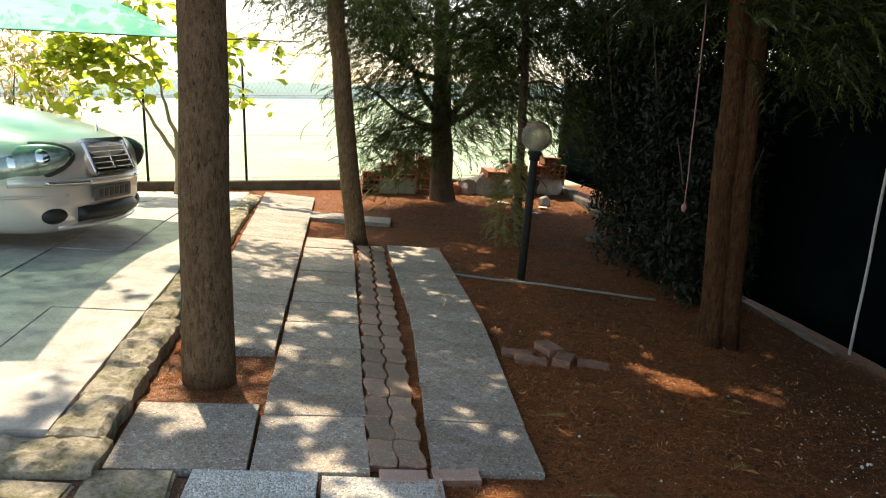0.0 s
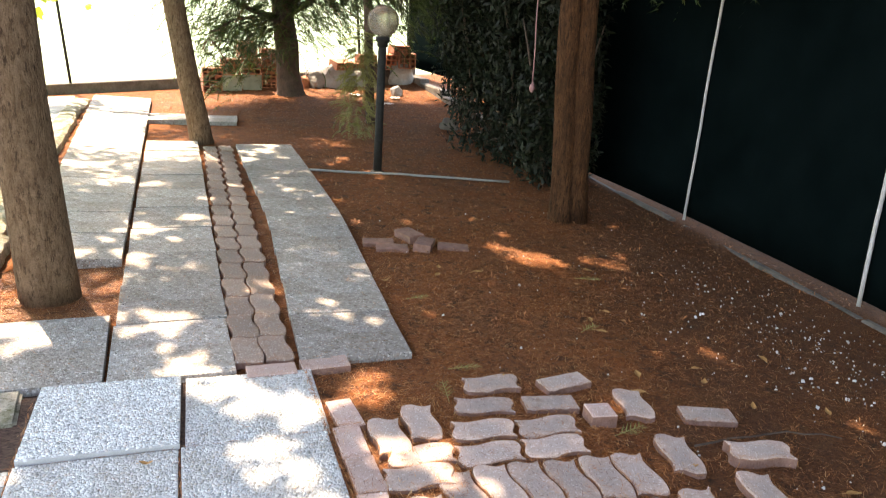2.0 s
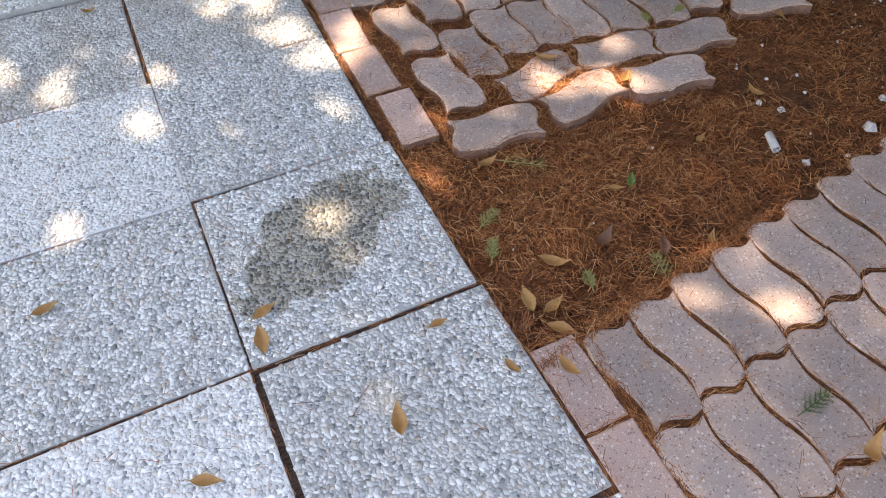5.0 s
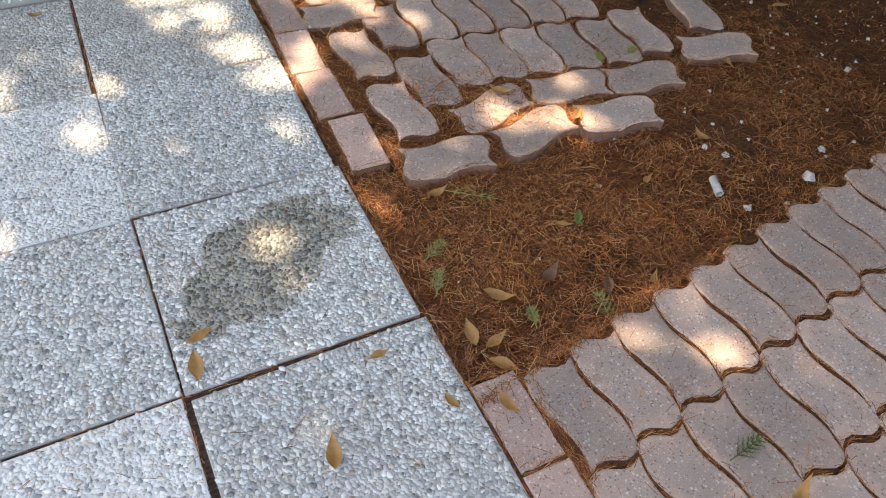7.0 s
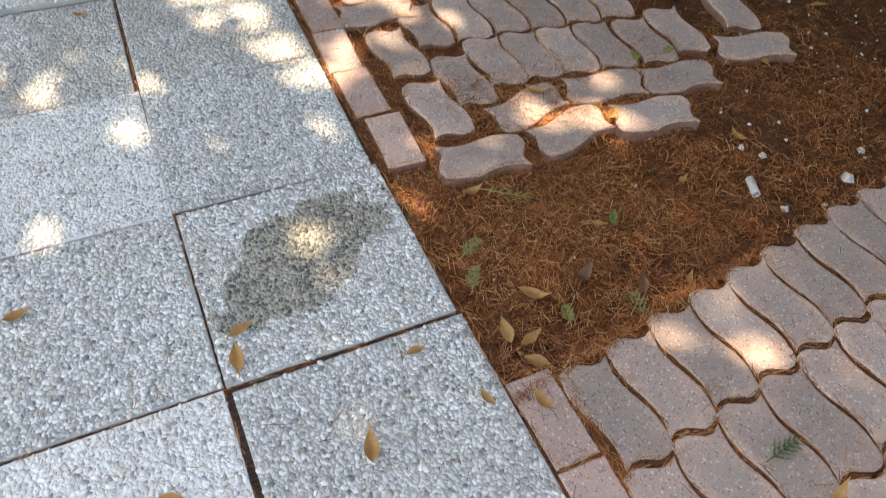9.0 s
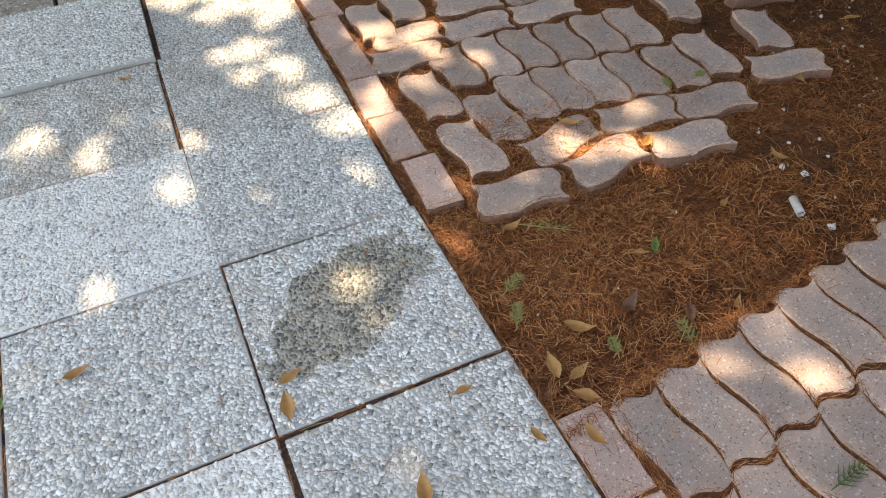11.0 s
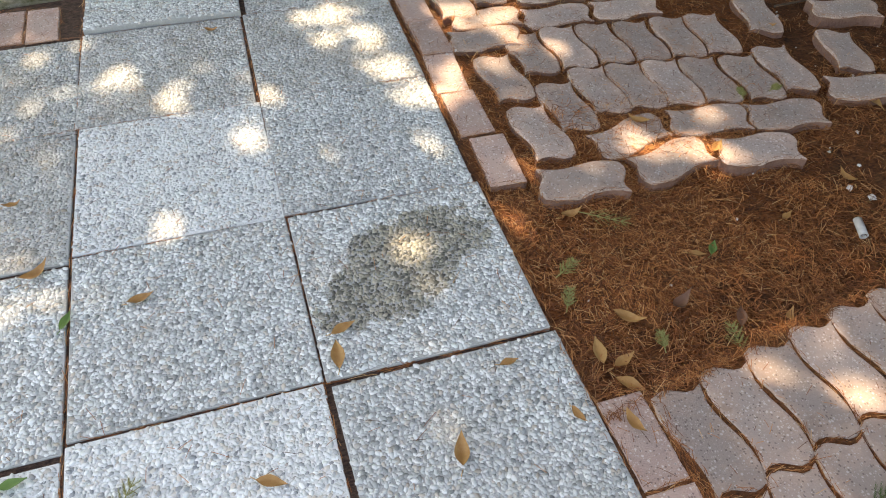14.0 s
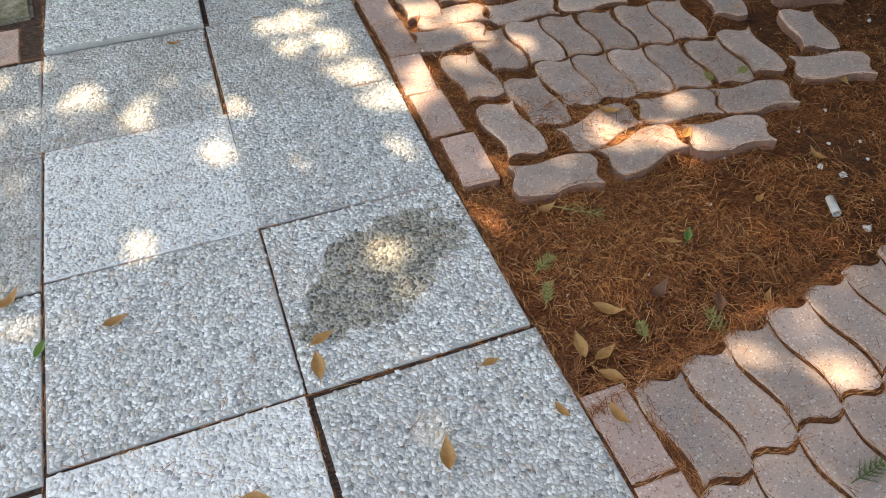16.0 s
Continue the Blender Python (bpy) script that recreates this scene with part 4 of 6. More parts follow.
# juvenile green skirt
n = 260
h = rng.uniform(0.02, 1.25, n)
a = rng.uniform(0, 2 * np.pi, n)
rr = 0.20 * (1.15 - h / 1.5) * rng.uniform(0.3, 1.0, n)
sprays("skirt", np.stack([-0.36 + rr * np.cos(a), -0.75 + rr * np.sin(a), h], -1), "twig", tree5, (0.3, 0.6), a, 0.5)
b4 = (2.42, 4.25, -0.06)
l4 = limbs_of(tree4, b4, [((2.3, 4.3, 2.4), (3.0, 3.75, 2.15), 0.03, 0.14), ((2.28, 4.3, 2.5), (2.7, 3.6, 2.3), 0.028, 0.12), ((2.28, 4.3, 2.75), (1.55, 4.7, 2.85), 0.03, 0.12), ((2.26, 4.3, 2.9), (3.3, 4.6, 2.95), 0.035, 0.1),
                         ((2.26, 4.35, 2.7), (2.0, 5.4, 2.75), 0.03, 0.1), ((2.26, 4.35, 2.9), (1.3, 5.8, 2.95), 0.03, 0.1)], "bark_red")
high_bough = [[(1.0, 10.6, 2.9), (-0.9, 10.2, 2.75)], [(0.9, 10.6, 3.3), (-1.2, 10.4, 3.25)], [(0.9, 10.4, 2.6), (-0.1, 9.9, 2.7)]]
crown(tree3, b3, high_bough, 380, 0.2, "conifer", (0.4, 0.85))
far_bough = [[(2.6, 8.9, 2.95), (3.3, 8.0, 2.9)], [(2.0, 9.6, 2.75), (3.4, 9.0, 2.65)], [(2.2, 8.0, 2.5), (3.2, 8.2, 2.35)], [(1.9, 9.9, 3.2), (3.4, 9.8, 3.2)]]
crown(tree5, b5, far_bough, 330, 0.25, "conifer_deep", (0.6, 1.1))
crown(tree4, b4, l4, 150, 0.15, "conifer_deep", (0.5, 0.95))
crown(tree4, b4, l4[:2], 60, 0.14, "conifer", (0.5, 0.9))
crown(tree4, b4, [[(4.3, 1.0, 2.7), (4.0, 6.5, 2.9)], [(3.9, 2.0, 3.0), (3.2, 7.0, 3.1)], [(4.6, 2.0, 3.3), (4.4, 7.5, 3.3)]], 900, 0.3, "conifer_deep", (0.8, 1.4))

# ---- evergreen shrubs along the shade cloth ----
def leaf_shape(w=0.035, ln=0.11):
    return [(0, 0, 0), (ln * 0.35, -w / 2, 0.006), (ln * 0.35, w / 2, 0.006), (ln * 0.75, -w * 0.36, -0.004), (ln * 0.75, w * 0.36, -0.004), (ln, 0, -0.02)], [(0, 1, 2), (1, 3, 2), (2, 3, 4), (3, 5, 4)]


def shrub(x, y, w, h, n, label, material="shrub_leaf", size=(0.45, 0.95), z0=0.15):
    ob = thing("shrub", pose(x, y, gz(x, y)), label, "shrub")
    for k in range(3):
        a = 2 * math.pi * k / 3 + x
        e = (w * 0.5 * math.cos(a), w * 0.5 * math.sin(a), h * 0.75)
        put("stem", tube_mesh("stem", bend((0.04 * math.cos(a), 0.04 * math.sin(a), -0.02), e, 6, (0, 0, 0.05), 0.05), [0.022 - 0.0025 * i for i in range(7)], "bark_dark", 6, 0.1), ob)
    n = int(n * 2.2)
    d = rng.normal(0, 1, (n, 3))
    d /= np.linalg.norm(d, axis=1)[:, None]
    r = rng.uniform(0.25, 1.0, n) ** 0.5
    lump = np.array([1 + 0.35 * noise.noise(Vector(v) * 2.4 + Vector((x, y, 0))) for v in d])
    c = d * (r * lump)[:, None] * np.array([w / 2, w / 2, (h - z0) / 2]) + np.array([0, 0, z0 + (h - z0) / 2])
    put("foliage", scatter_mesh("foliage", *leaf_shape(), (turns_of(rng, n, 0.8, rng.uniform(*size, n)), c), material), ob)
    return ob


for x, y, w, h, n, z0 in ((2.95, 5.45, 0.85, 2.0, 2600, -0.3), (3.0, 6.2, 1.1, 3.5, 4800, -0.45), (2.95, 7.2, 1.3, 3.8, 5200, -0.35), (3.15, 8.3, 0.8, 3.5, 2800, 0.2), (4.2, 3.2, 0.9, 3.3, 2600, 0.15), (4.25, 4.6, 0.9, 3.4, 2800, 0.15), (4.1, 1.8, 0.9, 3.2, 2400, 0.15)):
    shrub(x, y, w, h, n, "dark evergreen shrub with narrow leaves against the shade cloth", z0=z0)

# ---- fig tree and pale bush by the fence ----
def fig_leaf_shape():
    v, f = [(0, 0, 0)], []
    lobes = ((-1.5, 0.07), (-1.0, 0.085), (-0.6, 0.115), (-0.3, 0.092), (0, 0.13), (0.3, 0.092), (0.6, 0.115), (1.0, 0.085), (1.5, 0.07))
    for a, r in lobes:
        v.append((r * math.cos(a), r * math.sin(a), -0.25 * r * abs(math.sin(a)) - 1.1 * r * r))
    for k in range(1, len(lobes)):
        f.append((0, k, k + 1))
    return v, f


fb = (-2.80, 10.85, gz(-2.8, 10.85))
fig = thing("fig_tree", pose(*fb), "young fig tree with broad yellow-green lobed leaves", "tree")
put("trunk", tube_mesh("trunk", [Vector(p) for p in ((0, 0, -0.05), (0.02, 0, 0.3), (0.0, 0, 0.6), (-0.03, 0, 0.9))], [0.075, 0.065, 0.058, 0.05], "bark_fig", 10, 0.12), fig)
flimbs = [((-0.02, 0, 0.55), (-0.65, -0.1, 1.55), 0.04, 0.0), ((-0.03, 0, 0.88), (0.22, 0.05, 1.55), 0.035, 0.0), ((-0.03, 0, 0.85), (-0.45, 0.1, 1.9), 0.035, 0.0), ((0.2, 0.05, 1.5), (0.4, -0.1, 2.6), 0.025, 0.0),
          ((-0.45, 0.1, 1.85), (-1.5, -0.4, 2.2), 0.025, 0.12), ((-0.6, -0.1, 1.5), (-1.9, -0.5, 1.75), 0.022, 0.14), ((-0.4, 0.1, 1.8), (-0.5, -0.2, 2.9), 0.022, 0), ((0.3, 0, 2.2), (1.5, -0.4, 2.35), 0.02, 0.15), ((0.2, 0, 1.5), (1.0, -0.2, 1.7), 0.018, 0.1)]
fl = []
for a, e, r, sag in flimbs:
    pts = bend(a, e, 8, (0, 0, sag), 0.05)
    put("limb", tube_mesh("limb", pts, [r * (1 - 0.09 * i) for i in range(9)], "bark_fig", 7, 0.1), fig)
    fl.append(pts)
p, yaws = along(fl[4:7] + fl[3:5], 120, 0.2)
q, qy = along(fl[7:], 28, 0.12)
p, yaws = np.concatenate([p, q]), np.concatenate([yaws, qy])
put("crown", scatter_mesh("crown", *fig_leaf_shape(), (turns_of(rng, len(p), 0.55, rng.uniform(0.8, 1.5, len(p)), yaws), p), "fig_leaf"), fig)
shrub(-5.3, 11.2, 2.0, 2.6, 900, "pale autumn-leaved bush near the wire fence", "pale_leaf", (0.8, 1.4), 0.4)

# ---- overhead canopy: boughs of the pines above the path, out of view, to shade it ----
# ground spots (x, y, radius) to be sunlit; leaves on their sun rays are dropped
GAPS = []
GAPS += [(-0.12, 1.29, 0.073), (-0.09, 1.08, 0.067), (-0.05, 0.91, 0.055), (-0.56, 0.83, 0.04), (-0.09, 0.67, 0.027), (-0.78, 1.08, 0.02), (-1.16, 1.15, 0.012), (-0.23, 0.32, 0.037), (-0.21, 0.19, 0.008), (0.01, 0.35, 0.027), (0.64, 0.47, 0.045), (0.49, 0.55, 0.045), (0.23, 1.02, 0.039), (0.32, 1.28, 0.055), (0.46, 1.04, 0.031), (-0.33, 0.72, 0.031), (0.35, -0.27, 0.022), (-0.18, 1.44, 0.049), (-0.3, 1.43, 0.037), (-0.47, 1.03, 0.031), (0.51, -0.35, 0.027)]
GAPS += [(-1.1, 2.56, 0.128), (-0.99, 2.6, 0.129), (-0.53, 2.63, 0.114), (-0.47, 2.13, 0.113), (-0.33, 1.94, 0.107), (-0.24, 1.77, 0.091), (-0.06, 1.68, 0.101), (0.19, 1.34, 0.08), (0.2, 1.8, 0.106), (0.28, 1.95, 0.062), (-0.37, 4.44, 0.091), (-0.67, 4.18, 0.119), (-0.73, 3.61, 0.089), (-1.03, 3.61, 0.054), (1.56, 3.62, 0.068), (1.67, 3.41, 0.11), (1.81, 3.32, 0.099), (2.14, 3.33, 0.084), (2.25, 3.19, 0.1), (1.98, 1.86, 0.036), (1.75, 3.91, 0.042), (2.74, 4.03, 0.041), (0.76, 5.01, 0.084), (0.76, 4.32, 0.042), (0.69, 5.87, 0.063), (1.16, 6.64, 0.059)]
GAPS += [(2.67, 7.6, 0.069), (2.95, 7.22, 0.081), (1.06, 5.28, 0.049), (0.4, 6.83, 0.149), (0.14, 6.42, 0.101), (-0.6, 6.47, 0.113), (-0.34, 7.17, 0.111), (-0.65, 5.46, 0.088), (2.18, 1.16, 0.055), (1.19, 1.49, 0.029), (-1.33, 3.12, 0.12), (-1.3, 2.88, 0.1), (-0.9, 2.87, 0.08), (-0.82, 3.2, 0.06)]
GAPS += [(-1.94, 3.62, 0.263), (-1.96, 3.23, 0.175), (-1.9, 2.83, 0.05), (-1.88, 4.1, 0.204), (-1.84, 4.69, 0.202), (-1.91, 5.62, 0.232), (-2.04, 6.59, 0.294), (-2.31, 7.86, 0.274), (-2.56, 7.38, 0.196), (-1.35, 7.14, 0.124), (-1.18, 7.92, 0.169), (-1.15, 9.29, 0.195), (-1.5, 9.12, 0.115), (-0.81, 10.32, 0.171), (-1.23, 6.04, 0.081), (-1.58, 4.03, 0.119), (-1.53, 3.68, 0.093), (-0.63, 6.76, 0.147), (0.65, 9.61, 0.081), (-3, 9.43, 0.243), (-2.47, 9.72, 0.165), (-1.71, 3.26, 0.121), (0.44, 7.19, 0.156)]

GAPS += [(0.71, 0.42, 0.03), (0.60, 0.49, 0.03), (0.53, 0.48, 0.03), (0.75, 0.6, 0.03), (0.38, 1.31, 0.05), (0.35, 1.14, 0.04), (0.04, 0.92, 0.04), (0.09, 1.01, 0.04), (0.04, 0.34, 0.03), (-0.8, 0.54, 0.03), (-0.27, 1.29, 0.04), (0.43, -0.26, 0.02), (0.58, -0.35, 0.02), (-0.95, 0.35, 0.004), (-0.33, -0.06, 0.012), (-0.91, 1.25, 0.03), (-1.09, 0.88, 0.006), (-0.01, 0.4, 0.02)]
GAPS += [(-1.47, 3.68, 0.13), (-1.5, 4.01, 0.13), (-1.5, 3.16, 0.08), (-1.83, 2.45, 0.08), (-1.84, 2.68, 0.06), (-1.61, 1.84, 0.08), (-1.45, 1.8, 0.06), (-1.52, 2.24, 0.06), (-1.61, 2.05, 0.05), (-1.52, 2.62, 0.05), (-1.27, 2.66, 0.08), (-1.75, 4.8, 0.2), (-1.82, 3.9, 0.22), (-1.9, 3.24, 0.2), (2.36, 3.34, 0.07)]

fleck = random.Random(17)
GAPS += [(fleck.uniform(-1.4, 0.7), fleck.uniform(2.3, 7.4), fleck.choice((0.006, 0.014, 0.024, 0.036))) for _ in range(85)]
GAPS += [(fleck.uniform(-2.3, -1.35), fleck.uniform(1.9, 5.0), fleck.choice((0.03, 0.06, 0.1))) for _ in range(75)]
GAPS += [(fleck.uniform(-1.45, -0.8), fleck.uniform(2.75, 3.5), 0.03) for _ in range(9)]
GAPS += [(fleck.uniform(0.7, 3.0), fleck.uniform(2.2, 8.5), fleck.choice((0.01, 0.02, 0.03))) for _ in range(34)]
GAPS += [(fleck.uniform(0.4, 2.8), fleck.uniform(5.5, 11.0), fleck.choice((0.03, 0.05, 0.08))) for _ in range(30)]
GAPS += [(fleck.uniform(-1.3, 0.1), fleck.uniform(0.5, 1.7), fleck.choice((0.004, 0.01))) for _ in range(10)]


def shade_canopy(ob, base, centre, radii, clumps, per, size=(0.05, 0.10)):
    """Boughs of small leaf clumps over the garden, out of view, cut open at GAPS for sun."""
    d = rng.normal(0, 1, (clumps, 3))
    d *= (rng.random(clumps) ** 0.4 / np.linalg.norm(d, axis=1))[:, None]
    lump = np.array([1 + 0.3 * noise.noise(Vector(v) * 2.1 + Vector(centre)) for v in d])
    c = np.array(centre) + d * lump[:, None] * np.array(radii)
    p = np.repeat(c, per, 0) + rng.normal(0, 1, (clumps * per, 3)) * np.array([0.16, 0.16, 0.09])
    n = len(p)
    g = p - np.array(SUN_DIR) * (p[:, 2] / SUN_DIR.z)[:, None]
    keep = np.ones(n, bool)
    for x, y, r in GAPS:
        ang = np.arctan2(g[:, 1] - y, g[:, 0] - x)
        jit = r * (1.0 + 0.3 * np.sin(5 * ang + 7 * x) + 0.25 * np.sin(3 * ang + 5 * y))
        far = np.hypot(g[:, 0] - x, (g[:, 1] - y) * 0.9) / (jit * 0.95 + 0.024)
        keep &= far > 0.75 + 0.5 * rng.random(n)
    keep &= ~((g[:, 0] < -1.75) & (g[:, 1] > 4.9) & (g[:, 0] > -2.6) & (g[:, 1] < 11))
    p = p[keep]
    v, f = [(-0.6, 0, 0), (0, -0.4, 0.08), (0.6, 0, 0), (0, 0.4, 0.08)], [(0, 1, 2), (0, 2, 3)]
    k = len(p)
    return put("crown", scatter_mesh("crown", v, f, (turns_of(rng, k, 0.4, rng.uniform(*size, k) * 1.25), p - np.array(base)), "conifer"), ob)


b1 = (-1.10, 3.10, -0.06)
limbs_of(tree1, b1, [((-1.28, 3.1, 4.6), (-2.6, 1.8, 5.6), 0.05, 0.1), ((-1.3, 3.1, 4.9), (0.4, 2.4, 6.0), 0.05, 0.1), ((-1.32, 3.1, 5.2), (-2.9, 4.4, 6.2), 0.05, 0.1), ((-1.34, 3.1, 5.6), (-0.2, 4.8, 6.3), 0.05, 0.1), ((-1.33, 3.1, 5.4), (-4.3, 5.9, 6.0), 0.05, 0.1)], "bark")
limbs_of(tree2, b2, [((-0.93, 7.45, 4.5), (-2.6, 8.6, 5.9), 0.05, 0.1), ((-0.93, 7.45, 4.55), (0.2, 6.4, 6.0), 0.05, 0.1), ((-0.93, 7.45, 4.5), (-1.2, 9.0, 6.2), 0.05, 0.1), ((-0.9, 7.4, 4.4), (0.5, 4.4, 5.7), 0.05, 0.1)], "bark")
shade_canopy(tree1, b1, (-2.2, 3.9, 6.0), (3.1, 3.2, 1.0), 560, 105, (0.034, 0.075))
# extra unseen bough, put there to dapple the drive
shade_canopy(tree1, b1, (-4.45, 6.0, 6.0), (0.75, 0.6, 0.35), 26, 55)
shade_canopy(tree2, b2, (-1.2, 7.4, 5.9), (2.5, 2.5, 1.0), 280, 105, (0.034, 0.075))
shade_canopy(tree2, b2, (0.35, 4.7, 5.9), (1.7, 1.9, 0.8), 170, 105, (0.034, 0.075))
shade_canopy(tree2, b2, (-3.2, 9.3, 5.9), (1.4, 1.6, 0.7), 55, 50)
shade_canopy(tree3, b3, (0.8, 10.9, 5.2), (2.8, 2.5, 1.6), 260, 62, (0.07, 0.13))
# next two are added unseen to keep skylight off the east side
shade_canopy(tree4, b4, (2.6, 3.4, 4.0), (1.8, 3.4, 0.9), 520, 62, (0.07, 0.13))
shade_canopy(tree4, b4, (2.7, -0.6, 4.0), (1.7, 2.6, 0.8), 330, 62, (0.07, 0.13))
shade_canopy(tree5, b5, (1.1, 8.2, 5.9), (2.2, 2.2, 1.1), 210, 62)
# likewise added unseen, against skylight on the far east side
shade_canopy(tree5, b5, (2.6, 8.6, 4.0), (1.5, 2.4, 0.7), 240, 62, (0.07, 0.13))

# ---- green sail over the drive ----
sail = thing("shade_sail", pose(0, 0, 0), "translucent green shade sail stretched above the parked car", "shade sail")
c00, c10, c11, c01 = Vector((-2.36, 9.0, 2.09)), Vector((-8.5, 9.0, 1.75)), Vector((-8.5, 3.6, 2.85)), Vector((-2.70, 4.7, 2.52))
bm = bmesh.new()
gr = []
for i in range(17):
    row = []
    for j in range(13):
        u, w = i / 16, j / 12
        p = (c00.lerp(c10, u)).lerp(c01.lerp(c11, u), w)
        p.z += -0.10 * math.sin(math.pi * w) * math.sin(math.pi * u) + 0.03 * noise.noise((u * 6, w * 5, 2))
        p.x -= 0.22 * (1 - u) * math.sin(math.pi * w)
        p.y -= 0.12 * (1 - w) * math.sin(math.pi * u)
        row.append(bm.verts.new(p))
    gr.append(row)
for i in range(16):
    for j in range(12):
        bm.faces.new((gr[i][j], gr[i + 1][j], gr[i + 1][j + 1], gr[i][j + 1]))
part("cloth", bm, "sail", sail, "", True)
put("cord", tube_mesh("cord", bend((-2.36, 9.0, 2.09), (-1.0, 9.3, 2.2), 6), [0.008] * 7, "post_dark", 6), sail)
put("hem", tube_mesh("hem", [c00.lerp(c10, i / 12) + Vector((0, -0.12 * math.sin(math.pi * i / 12), 0.0)) for i in range(13)], [0.012] * 13, "post_dark", 6), sail)

# ---- parked car ----
def build_car(m):
    car = thing("car", m, "silver saloon car with a chrome slatted grille, parked on the drive", "car")
    # cross-sections along the length, nose at x = 0: x, half width, belly, waist, bonnet height at the side and in the middle
    rows = [(0.03, 0.40, 0.17, 0.44, 0.60, 0.68), (-0.03, 0.60, 0.13, 0.46, 0.64, 0.745), (-0.12, 0.74, 0.10, 0.48, 0.67, 0.79), (-0.30, 0.83, 0.09, 0.52, 0.71, 0.825), (-0.50, 0.885, 0.09, 0.56, 0.76, 0.86),
            (-0.75, 0.91, 0.13, 0.58, 0.80, 0.895), (-1.1, 0.925, 0.20, 0.60, 0.84, 0.93), (-1.6, 0.93, 0.20, 0.62, 0.88, 0.97), (-1.85, 0.93, 0.20, 0.62, 0.90, 1.0), (-3.6, 0.93, 0.20, 0.62, 0.92, 1.02), (-4.6, 0.90, 0.22, 0.62, 0.90, 1.0), (-4.95, 0.80, 0.30, 0.60, 0.84, 0.92), (-5.02, 0.6, 0.36, 0.56, 0.74, 0.8)]
    bm = bmesh.new()
    rings = []
    for x, w, lo, mid, side, top in rows:
        prof = [(0, lo), (w * 0.7, lo), (w * 0.93, lo + 0.04), (w * 0.99, lo + 0.14), (w, mid), (w * 0.985, (mid + side) / 2 + 0.02), (w * 0.94, side), (w * 0.8, side + (top - side) * 0.55), (w * 0.45, top - 0.008), (0, top)]
        full = prof + [(-a, b) for a, b in prof[-2:0:-1]]
        bow = lambda a: 0.10 * (a / 0.9) ** 2 if x > -0.6 else 0.0
        rings.append([bm.verts.new((x - bow(a), a, b)) for a, b in full])
    n = len(rings[0])
    for i in range(len(rings) - 1):
        for k in range(n):
            bm.faces.new((rings[i][k], rings[i + 1][k], rings[i + 1][(k + 1) % n], rings[i][(k + 1) % n]))
    bm.faces.new(rings[0])
    bm.faces.new(rings[-1][::-1])
    body = part("body", bm, "paint", car, "silver painted body", True)
    sub = body.modifiers.new("round", "SUBSURF")
    sub.levels = sub.render_levels = 2
    # cabin
    bm = bmesh.new()
    cab = []
    for x, w, z in ((-1.75, 0.80, 0.97), (-2.55, 0.60, 1.42), (-3.4, 0.60, 1.45), (-4.35, 0.74, 1.0)):
        cab.append([bm.verts.new((x, s * w, z)) for s in (-1, 1)])
    base = [[bm.verts.new((x, s * 0.86, 0.94)) for s in (-1, 1)] for x in (-1.7, -2.55, -3.4, -4.4)]
    for i in range(3):
        bm.faces.new((cab[i][0], cab[i][1], cab[i + 1][1], cab[i + 1][0]))
        for s in (0, 1):
            bm.faces.new((cab[i][s], cab[i + 1][s], base[i + 1][s], base[i][s]))
    part("window", bm, "window", car, "dark car glass")
    bm = box(bmesh.new(), -3.45, -2.5, -0.6, 0.6, 1.415, 1.475, 0.02, 2)
    part("roof", bm, "paint", car)
    # grille with chrome frame and slats, leaning back
    g = Matrix.Translation((0.016, 0, 0.63)) @ pose(0, 0, 0, 0, -27, 0)
    bm = box(bmesh.new(), -0.06, 0.0, -0.265, 0.265, -0.105, 0.12, 0.03, 2, g)
    grille = part("grille", bm, "black", car, "black grille with chrome slats")
    for i in range(5):
        for s in (-1, 1):
            wz = -0.085 + 0.041 * i
            bm = box(bmesh.new(), -0.005, 0.022, 0.016 if s > 0 else -0.245, 0.245 if s > 0 else -0.016, wz, wz + 0.011, 0.003, 1, g)
            part("slat", bm, "chrome", grille)
    for a, b, c, d in ((-0.28, 0.28, 0.11, 0.15), (-0.25, 0.25, -0.12, -0.10), (-0.28, -0.25, -0.11, 0.135), (0.25, 0.28, -0.11, 0.135), (-0.008, 0.008, -0.1, 0.12)):
        bm = box(bmesh.new(), -0.04, 0.012, a, b, c, d, 0.009, 2, g)
        part("chrome_frame", bm, "chrome", grille)
    bm = bmesh.new()
    bmesh.ops.create_cone(bm, segments=10, radius1=0.012, radius2=0.006, depth=0.05, cap_ends=True, matrix=Matrix.Translation((-0.09, 0, 0.835)))
    part("ornament", bm, "chrome", car)
    # bumper: chrome lip, trim strips, intake, fog recesses, plate
    def arc(name, y0, y1, z, r, out, material, dz_end=0.0):
        pts = [(out - 0.36 * (abs(yy) / 0.9) ** 2.2, yy, z + dz_end * abs(yy)) for yy in np.linspace(y0, y1, 13)]
        put(name, tube_mesh(name, pts, [r] * 13, material, 8), car)
    arc("bumper_lip", -0.80, 0.80, 0.475, 0.028, 0.055, "paint")
    arc("chrome_strip", -0.62, -0.30, 0.475, 0.014, 0.08, "chrome")
    arc("chrome_strip", 0.30, 0.62, 0.475, 0.014, 0.08, "chrome")
    arc("trim_strip", -0.88, -0.45, 0.385, 0.012, 0.05, "paint")
    arc("trim_strip", 0.45, 0.88, 0.385, 0.012, 0.05, "paint")
    arc("intake", -0.36, 0.36, 0.245, 0.055, 0.035, "black")
    arc("intake_lip", -0.5, 0.5, 0.160, 0.018, 0.03, "paint")
    for s in (-1, 1):
        bm = bmesh.new()
